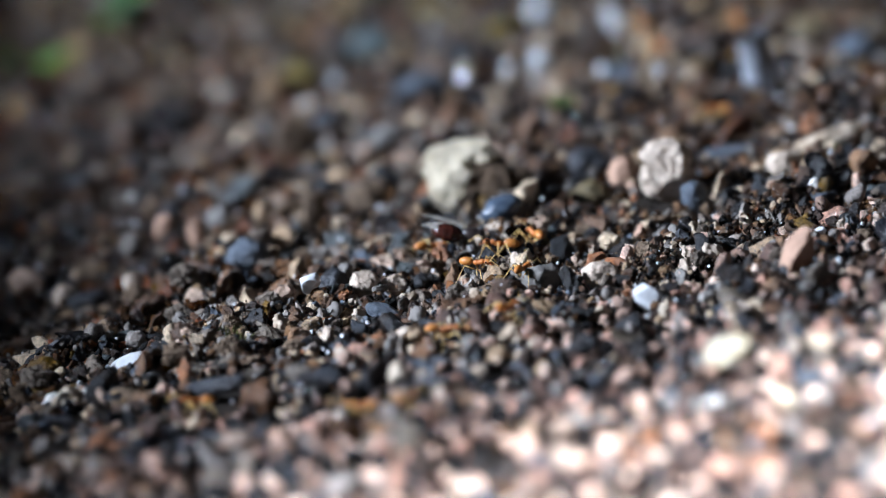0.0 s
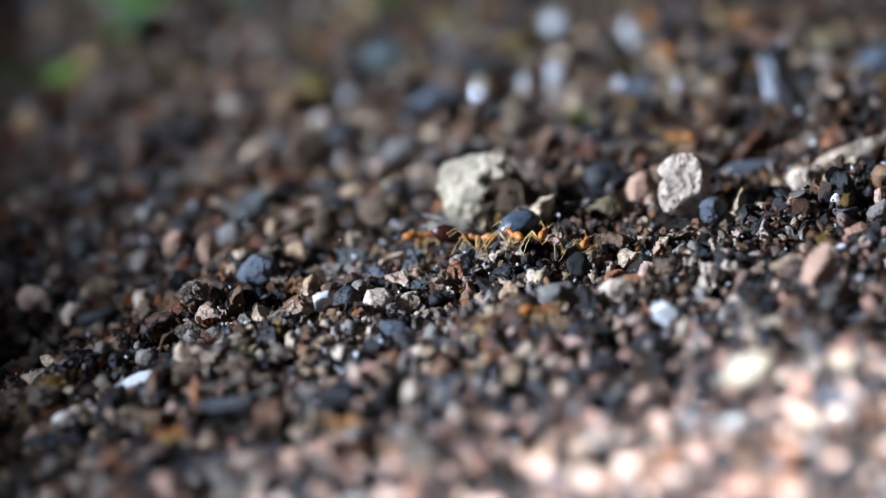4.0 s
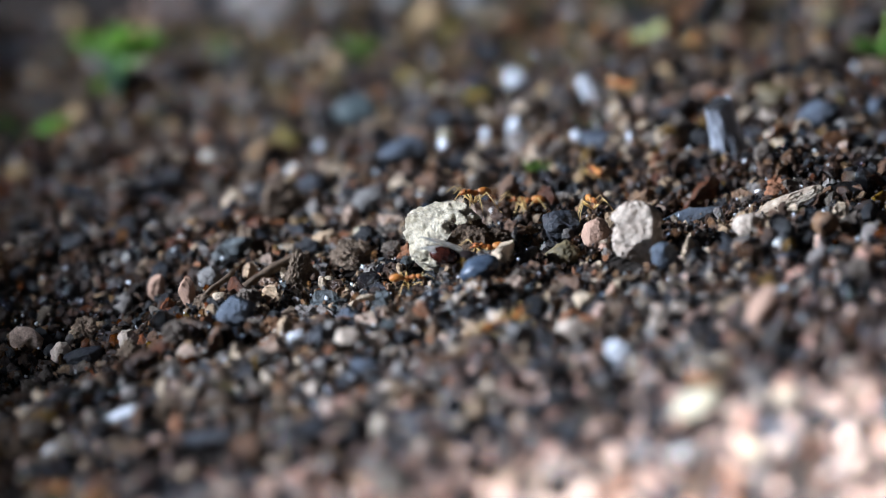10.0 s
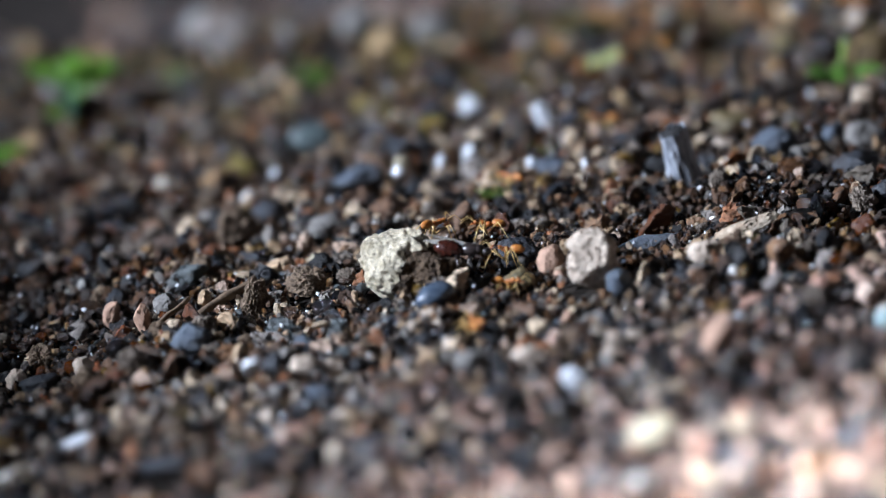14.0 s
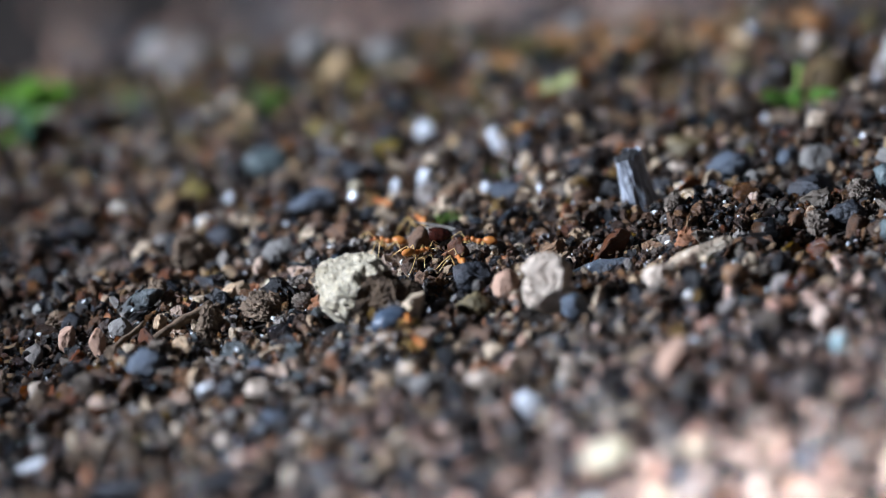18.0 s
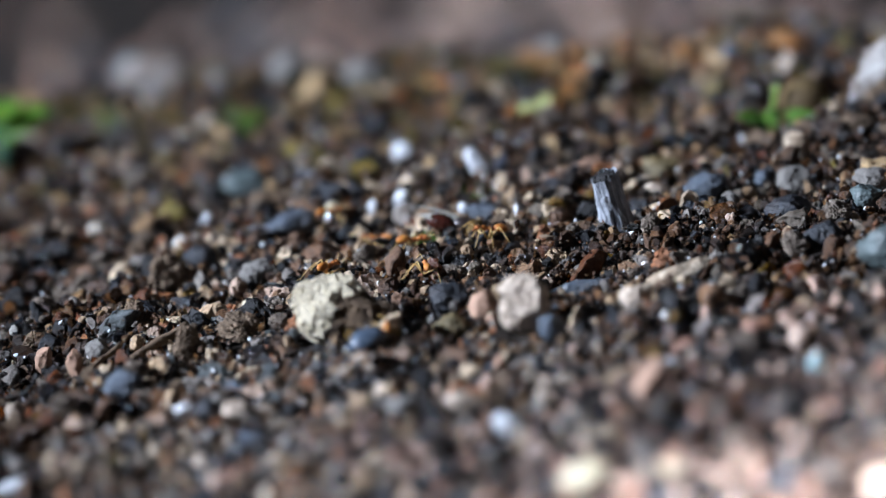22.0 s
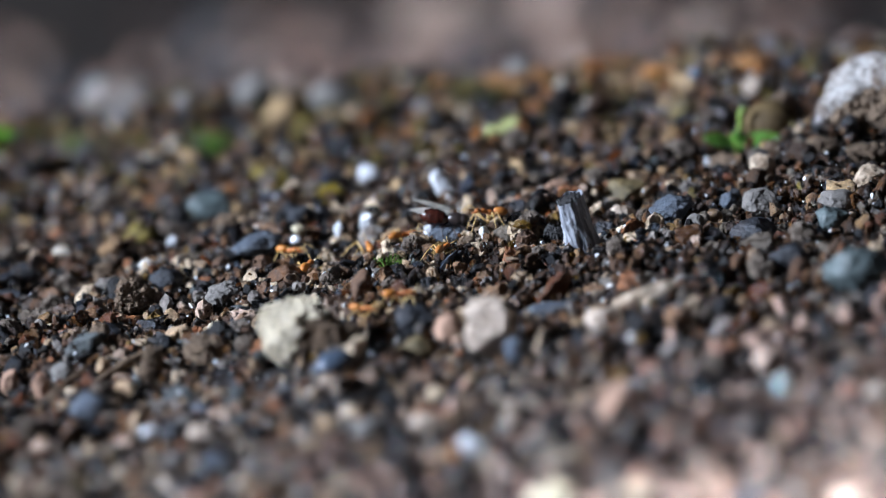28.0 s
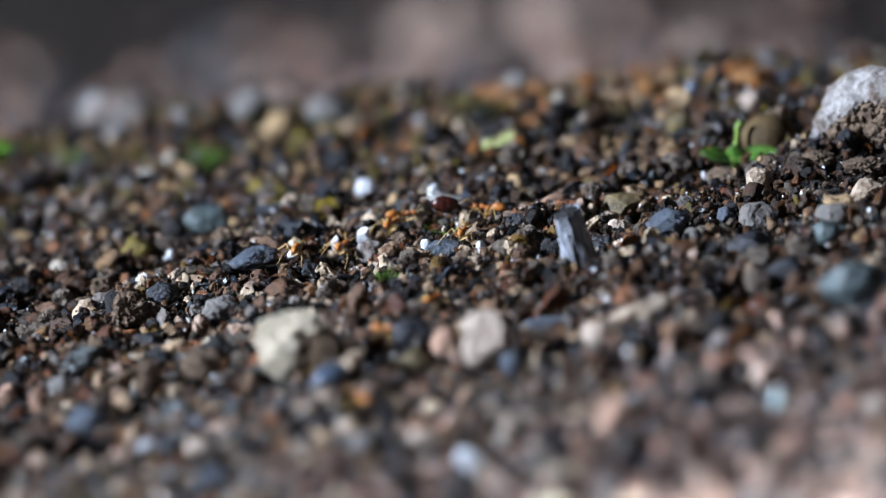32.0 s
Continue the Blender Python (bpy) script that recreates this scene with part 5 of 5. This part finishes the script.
CARRIERS = {
    "prey": ((0, -4.8, -46.0, -1.4, 0), (1, -5.6, -45.0, -0.1, 5), (2, -5.0, -44.0, -0.3, 7), (5, -7.8, -26.4, -2.5, -5), (6, -6.0, -26.3, -1.7, -7), (7, -6.0, -27.2, -2.0, -4), (8, -5.5, -28.0, -0.9, 1), (9, -5.1, -28.0, -0.7, 6), (10, -2.6, -28.0, 0.7, 7), (11, -2.6, -28.0, 2.0, 4), (12, -0.7, -28.0, 3.3, -1), (13, 1.4, -27.0, 3.9, -6), (14, 4.6, -24.0, 5.0, -7), (17, 8.4, -4.7, 5.4, 6), (18, 9.7, 6.1, 5.5, 7), (19, 14.1, 5.9, 6.0, 3), (20, 12.5, 11.8, 6.5, -2), (21, 12.5, 18.6, 7.0, -6), (22, 13.6, 20.5, 7.9, -7), (23, 14.5, 22.9, 8.6, -3), (24, 16.7, 21.7, 8.8, 2), (29, 18.0, 32.0, 11.2, -7), (32, 20.0, 46.1, 11.9, 3)),
    "left": ((0, -9.1, -42.6, -5.4, 20), (1, -9.9, -34.2, -4.4, 32), (2, -10.1, -36.1, -4.6, 31), (5, -13.4, -23.9, -4.4, 10), (6, -12.4, -24.7, -4.3, 24), (7, -12.6, -24.9, -4.4, 34), (8, -12.1, -26.5, -4.7, 28), (9, -11.4, -26.6, -4.5, 14), (10, -9.9, -27.6, -4.3, 6), (11, -9.2, -26.5, -3.7, 14), (12, -7.6, -24.7, -2.5, 28), (13, -4.6, -27.6, -1.9, 34), (14, -0.8, -20.1, -1.1, 24), (17, 6.1, -20.0, 3.9, 18), (18, 4.3, -4.2, 3.2, 31), (19, 7.5, -5.6, 4.1, 32), (20, 7.7, -1.1, 4.5, 20), (21, 7.1, 15.1, 3.8, 7), (22, 7.6, 17.1, 4.3, 9), (23, 5.8, 22.7, 4.7, 22), (24, 9.3, 23.2, 6.3, 33), (29, 11.1, 32.5, 6.5, 27), (32, 11.6, 48.2, 8.3, 12)),
    "right": ((0, -0.1, -51.0, -3.9, 180), (1, -1.5, -47.7, -2.9, 193), (2, -3.7, -46.5, -3.0, 196), (5, -5.3, -36.4, -3.0, 164), (6, -5.1, -37.7, -2.9, 168), (7, -5.1, -37.8, -2.9, 180), (8, -0.8, -26.0, -2.6, 193), (9, 0.0, -26.0, -0.9, 196), (10, 1.5, -26.0, -0.3, 187), (11, 2.8, -26.0, 0.7, 173), (12, 3.4, -26.0, 1.7, 164), (13, 5.6, -26.0, 1.1, 168), (14, 10.6, -22.0, 2.7, 181), (17, 12.0, -5.1, 4.5, 186), (18, 13.3, 1.3, 3.5, 172), (19, 17.9, 2.8, 4.3, 164), (20, 18.1, 7.6, 5.0, 168), (21, 17.5, 11.0, 5.8, 181), (22, 18.5, 12.5, 6.4, 193), (23, 20.0, 15.7, 7.6, 195), (24, 21.4, 17.5, 8.1, 186), (29, 23.7, 29.8, 10.1, 193), (32, 23.9, 43.5, 9.9, 172)),
    "climber": ((0, 3.3, -64.0, -4.7, 66), (1, 6.0, -57.8, -4.6, 72), (2, 7.9, -49.6, -3.4, 78), (5, 9.8, -39.8, -1.6, 84), (6, 10.6, -25.3, -0.1, 85), (7, 11.6, -17.4, 2.5, 73), (8, 13.8, -15.3, 3.8, 73), (9, 16.2, -2.1, 3.3, 4), (10, 17.1, -15.1, 4.9, -76), (11, 14.3, -19.6, 3.0, -146), (12, 11.8, -18.7, 2.3, -168), (13, 11.3, -20.2, 1.7, -93), (14, 11.3, -28.6, -0.7, -13), (17, 11.9, -18.8, 2.4, 67), (18, 10.1, -10.8, 3.0, 103), (20, 9.5, -8.5, 3.7, 106), (22, 8.7, -6.0, 4.4, 97), (23, 9.0, -3.7, 4.7, 81), (24, 10.5, 5.9, 4.2, 67), (29, 17.7, 16.7, 7.5, 68), (32, 19.9, 28.7, 9.0, 80)),
    "roamer": ((0, -2.5, -56.6, -5.2, -26), (1, 0.9, -58.3, -4.2, 25), (2, 1.3, -54.8, -3.9, 81), (5, 5.0, -33.8, 0.1, 83), (6, 6.2, -15.0, -0.1, 79), (7, 9.3, -11.1, 2.6, 66), (8, 9.8, -7.0, 4.3, -14), (9, 11.1, -13.2, 2.7, -94), (10, 7.3, -7.3, 3.5, -174), (11, 7.6, -5.4, 4.2, -254), (12, 6.4, 8.1, 3.8, -176), (13, 6.5, -5.5, 3.8, -96), (14, 8.1, -6.9, 3.9, -176), (17, 4.6, 14.9, 3.2, -256), (18, 4.6, 18.1, 3.9, -253), (19, 0.9, 26.7, 2.7, -270), (20, 4.6, 24.4, 4.1, -350), (21, 2.0, 18.5, 3.5, -270), (22, 1.7, 25.4, 2.9, -190), (23, 1.9, 17.1, 3.5, -110), (24, 2.6, 17.3, 3.5, -190), (29, 6.1, 36.7, 4.5, -270), (32, 9.5, 45.7, 7.4, -291)),
    "scout": ((0, 4.5, -47.4, -3.0, 114), (1, 3.4, -44.9, -1.9, 135), (2, 2.6, -45.4, -2.0, 125), (5, -1.5, -37.8, -1.5, 107), (6, -1.5, -32.1, -1.4, 89), (7, -1.4, -32.0, -1.3, 83), (8, 0.7, -15.2, -0.7, 83), (9, 2.1, -1.2, 3.1, 131), (10, -0.4, -14.0, 5.6, 211), (11, -1.0, -16.0, 5.6, 253), (12, -1.3, -17.0, 5.9, 245), (13, -1.5, -17.0, 4.7, 325), (14, 0.5, -16.0, 5.5, 405), (17, 2.4, 12.0, 2.8, 452), (18, -0.1, 3.7, 3.1, 532), (19, -1.2, 4.1, 2.8, 521), (20, -3.8, 4.9, 2.2, 485), (21, -3.2, 7.0, 2.6, 494), (22, -5.4, 6.5, 2.2, 414), (23, -2.6, 7.6, 2.7, 488), (24, -7.4, 9.1, 2.4, 448), (29, -1.9, 28.0, 2.6, 434), (32, 1.9, 41.5, 4.7, 434)),
}
ANT_ROWS = {
    "outrider": ((0, 30.3, 2.5, 176), (1, 28.3, 0.2, 176), (2, 26.3, -1.7, 176), (3, 24.3, -1.3, 176), (4, 22.3, -0.5, 167), (5, 20.3, -0.2, 153), (6, 19.1, 3.2, 164), (7, 17.5, 1.0, 189), (8, 15.6, 0.3, 181), (9, 12.8, 2.2, 105), (10, 17.1, 9.1, 109), (11, 12.7, 9.4, 131), (12, 8.4, 15.5, 116), (13, 9.7, 23.4, 85), (14, 11.1, 21.0, 141), (15, 8.4, 19.8, 190), (16, 5.6, 18.5, 167), (17, 2.9, 17.3, 136), (18, -1.1, 35.6, 124), (19, -5.1, 37.8, 119), (20, -5.1, 37.8, 113), (21, -5.0, 37.9, 76), (22, -5.0, 38.3, 32), (23, -4.9, 38.4, -57), (24, -5.0, 37.4, -93), (25, -5.1, 36.3, -94), (26, -5.3, 35.1, -94), (27, -5.4, 33.7, -93), (28, -5.5, 32.2, -36), (29, -5.3, 34.1, 53), (30, -5.1, 35.7, 85), (31, -5.0, 37.0, 85), (32, -5.0, 38.3, 85)),
    "far_a": ((0, 22.3, 38.1, 112), (1, 22.0, 40.2, 112), (2, 21.5, 41.7, 112), (3, 20.9, 42.9, 112), (4, 20.5, 43.6, 112), (5, 20.0, 44.3, 112), (6, 20.1, 46.2, 112), (7, 20.5, 48.6, 112), (8, 20.8, 51.3, 100), (9, 20.6, 53.6, 47), (10, 22.4, 49.8, -42), (11, 24.2, 48.3, -43), (12, 26.0, 46.8, -45), (13, 27.8, 42.3, -99), (14, 25.6, 46.3, -168), (15, 23.5, 47.6, -209), (16, 21.2, 49.2, -219), (17, 19.1, 53.0, -257), (18, 20.4, 55.3, -294), (19, 21.7, 57.1, -304), (20, 25.7, 69.5, -306), (21, 28.8, 69.4, -305), (22, 32.1, 83.8, -305), (23, 35.2, 89.3, -303), (24, 37.8, 92.3, -308), (25, 40.4, 101.3, -339), (26, 44.1, 99.0, -378), (27, 48.2, 109.6, -382), (28, 51.7, 96.2, -364), (29, 54.4, 94.2, -342), (30, 57.3, 104.8, -335), (31, 60.6, 104.8, -337), (32, 63.7, 103.4, -338)),
    "far_b": ((0, 33.8, 40.2, 101), (1, 33.5, 51.4, 101), (2, 33.0, 52.5, 101), (3, 32.3, 52.5, 101), (4, 31.7, 52.4, 101), (5, 31.2, 52.9, 101), (6, 31.5, 57.6, 101), (7, 32.3, 62.6, 101), (8, 32.6, 64.7, 98), (9, 32.5, 66.1, 89), (10, 33.1, 69.0, 79), (11, 33.6, 78.1, 76), (12, 34.2, 81.6, 76), (13, 34.6, 83.4, 76), (14, 35.1, 85.2, 76), (15, 35.6, 87.4, 76), (16, 36.0, 89.6, 80), (17, 36.5, 91.7, 105), (18, 35.7, 92.2, 176), (19, 34.8, 92.3, 193), (20, 33.9, 92.3, 193), (21, 33.1, 92.4, 193), (22, 32.2, 92.7, 165), (23, 31.4, 92.9, 97), (24, 33.5, 94.3, 49), (25, 35.6, 96.4, 43), (26, 38.3, 102.0, 39), (27, 41.4, 116.7, 36), (28, 44.3, 123.3, 31), (29, 45.8, 123.5, 23), (30, 47.1, 123.5, 19), (31, 48.4, 124.2, 19), (32, 49.8, 126.1, 19)),
    "far_c": ((0, 20.1, 48.2, 104), (1, 19.7, 50.9, 104), (2, 19.3, 53.2, 104), (3, 18.7, 55.0, 104), (4, 18.3, 56.5, 104), (5, 17.8, 57.9, 104), (6, 17.9, 60.8, 104), (7, 18.3, 66.2, 104), (8, 18.4, 73.2, 102), (9, 18.2, 78.4, 95), (10, 18.5, 86.7, 89), (11, 18.6, 89.1, 87), (12, 18.8, 90.6, 87), (13, 18.8, 91.4, 87), (14, 19.0, 92.3, 87), (15, 19.1, 93.8, 87), (16, 19.2, 96.3, 94), (17, 19.4, 99.3, 127), (18, 17.6, 99.9, 164), (19, 15.8, 101.3, 173), (20, 14.1, 103.5, 173), (21, 12.4, 105.9, 173), (22, 10.7, 108.1, 164), (23, 8.9, 109.7, 97), (24, 10.8, 108.9, 43), (25, 12.5, 108.3, 36), (26, 14.2, 108.8, 36), (27, 16.1, 109.8, 36), (28, 18.0, 109.2, 34), (29, 19.8, 107.9, 31), (30, 21.4, 115.7, 30), (31, 23.3, 117.4, 30), (32, 25.1, 119.0, 30)),
    "near_a": ((0, -41.0, -95.9, -170), (2, -43.4, -100.7, -170), (4, -45.9, -102.2, -167), (6, -49.4, -111.9, -162), (8, -54.1, -116.9, -117), (10, -53.4, -118.0, -67), (12, -47.5, -111.0, -1), (14, -41.5, -108.3, 0), (16, -35.3, -110.0, 7), (18, -27.8, -109.3, 15), (20, -18.8, -105.7, 19), (22, -9.7, -103.7, 21), (24, -0.7, -93.8, 21), (26, 8.3, -95.0, 32), (28, 17.5, -80.8, 83), (30, 10.2, -66.0, 107), (32, 4.6, -46.2, 111)),
    "near_b": ((0, -18.9, -112.4, 170), (2, -20.4, -110.3, 168), (4, -23.1, -107.8, 174), (6, -28.9, -111.4, 173), (8, -45.8, -118.9, 167), (10, -60.1, -105.4, 161), (12, -63.8, -103.0, 157), (14, -64.9, -101.3, 93), (16, -63.5, -94.6, 57), (18, -62.0, -93.0, 53), (20, -60.5, -90.9, 51), (22, -60.2, -90.8, 42), (24, -60.0, -90.8, 29), (26, -59.8, -90.7, 29), (28, -59.5, -90.7, 29), (30, -59.3, -90.5, 29), (32, -59.2, -90.4, 29)),
    "near_c": ((0, -12.4, -115.4, 54), (1, -10.0, -113.5, 54), (2, -7.7, -107.7, 53), (3, -5.4, -97.3, 52), (4, -3.1, -91.6, 60), (5, -0.7, -88.0, 72), (6, 0.9, -77.2, 76), (7, 2.6, -74.7, 68), (8, 4.2, -67.8, 62), (9, 5.7, -63.3, 70), (10, 6.0, -55.8, 80), (11, 6.3, -52.3, 83), (12, 6.7, -49.6, 86), (13, 7.0, -47.0, 99), (14, 6.0, -47.2, 117), (15, 5.2, -47.0, 124), (16, 4.2, -46.5, 116), (17, 3.3, -45.5, 104), (18, 2.7, -37.5, 96), (19, 2.1, -30.5, 93), (20, 2.9, -27.6, 102), (21, 0.9, -15.6, 110), (22, -1.1, -12.8, 108), (23, -1.4, -5.9, 99), (24, -1.4, -2.8, 83), (25, -1.6, -0.4, 15), (26, 0.8, -3.7, -36), (27, 3.1, -6.7, -41), (28, 5.5, -8.8, -40), (29, 6.4, -9.7, -39), (30, 7.3, -10.9, -31), (31, 8.3, -11.7, -26), (32, 9.2, -12.7, -23)),
    "near_d": ((0, -7.1, -83.4, -3), (1, -5.2, -82.9, 1), (2, -3.5, -82.6, 23), (3, -3.7, -81.5, 78), (4, -3.8, -80.6, 96), (5, -3.9, -79.9, 84), (6, -4.0, -79.6, 69), (7, -2.2, -79.6, 63), (8, -0.5, -77.5, 62), (9, 1.2, -72.5, 62), (10, 2.4, -63.7, 63), (11, 3.7, -57.6, 63), (12, 5.1, -52.8, 67), (13, 6.3, -50.4, 78), (14, 5.8, -49.2, 99), (15, 5.5, -48.7, 108), (16, 4.9, -48.3, 108), (17, 4.5, -47.6, 108), (18, 4.1, -46.8, 109), (19, 3.6, -46.0, 103), (20, 3.2, -45.2, 95), (21, 3.1, -38.6, 93), (22, 3.0, -32.6, 92), (23, 2.8, -17.2, 92), (24, 2.8, -13.5, 87), (25, 2.6, -8.5, 63), (26, 5.2, -7.5, 29), (27, 7.8, -8.0, 15), (28, 10.5, -8.3, 3), (29, 11.3, -9.2, -6), (30, 12.0, -10.2, 31), (31, 14.6, -9.7, 56), (32, 15.6, 1.5, 65)),
    "near_e": ((0, 1.2, -84.6, 53), (2, 2.2, -82.1, 55), (4, 3.5, -77.8, 10), (6, 4.6, -74.5, -31), (8, 19.4, -81.3, -42), (10, 32.1, -103.7, -46), (12, 43.0, -127.0, -47), (14, 53.7, -146.1, -43), (16, 64.4, -155.6, -39), (18, 70.4, -171.1, -34), (20, 72.4, -171.7, -25), (22, 74.4, -170.5, -18), (24, 76.5, -168.2, -18), (26, 78.3, -168.2, -18), (28, 80.3, -168.9, -18), (30, 82.2, -169.3, -18), (32, 84.1, -169.3, -18)),
}


def upright(x, y, z, head, follow):
    """A pose over the mound at x, y, z (millimetres), turned to head and tilted with the ground by follow."""
    turn = Vector((0, 0, 1)).lerp(lie(x * MM, y * MM), follow).to_track_quat("Z", "Y").to_matrix().to_4x4()
    flat = turn @ Vector((1, 0, 0))
    return Matrix.Translation((x * MM, y * MM, z * MM)) @ Matrix.Rotation(radians(head) - math.atan2(flat.y, flat.x), 4, "Z") @ turn


def motions():
    """The ants' ways over the mound: seconds, x, y and height in millimetres, and heading in degrees."""
    first = build_ant()
    prey = build_prey()
    prey.scale = (1.15, 1.15, 1.15)
    walk(prey, [(t, upright(x, y, z, head, 0.5) @ pose(0, 0, 0, 14 * math.sin(t * 0.7), 6 + 5 * math.sin(t * 1.3), 0)) for t, x, y, z, head in CARRIERS["prey"]])
    ways = {who: [(t, x, y, z + 0.6, head) for t, x, y, z, head in rows] for who, rows in CARRIERS.items() if who != "prey"}
    for who, rows in ANT_ROWS.items():
        ways[who] = [(t, x, y, height(x * MM, y * MM) / MM + 1.9, head) for t, x, y, head in rows]
    ants = [first] + [copy_thing(first, Matrix()) for _ in range(len(ways) - 1)]
    for n, (who, rows) in enumerate(ways.items()):
        ant = ants[n]
        if who in ("left", "right"):
            tagged(ant, "amber orange ant hauling the dead insect along")
        elif who.startswith("far"):
            tagged(ant, "amber orange ant walking along the crest")
        size = 0.90 + 0.05 * math.sin(n * 2.1)
        ant.scale = (size, size, size)
        walk(ant, [(t, upright(x, y, z, head, 1.0)) for t, x, y, z, head in rows])
        for k, leg in enumerate(o for o in ant.children if o.name.startswith("leg")):
            base, gait = leg.matrix_local.translation.copy(), (k % 2) * math.pi + (k // 2) * math.pi
            side = 1 if base.y > 0 else -1
            walk(leg, [(i * 0.25, Matrix.Translation(base) @ pose(0, 0, 0, side * 7 * max(0, math.sin(i * 1.9 + gait + n)), 0, side * 13 * math.cos(i * 1.9 + gait + n))) for i in range(129)])


motions()
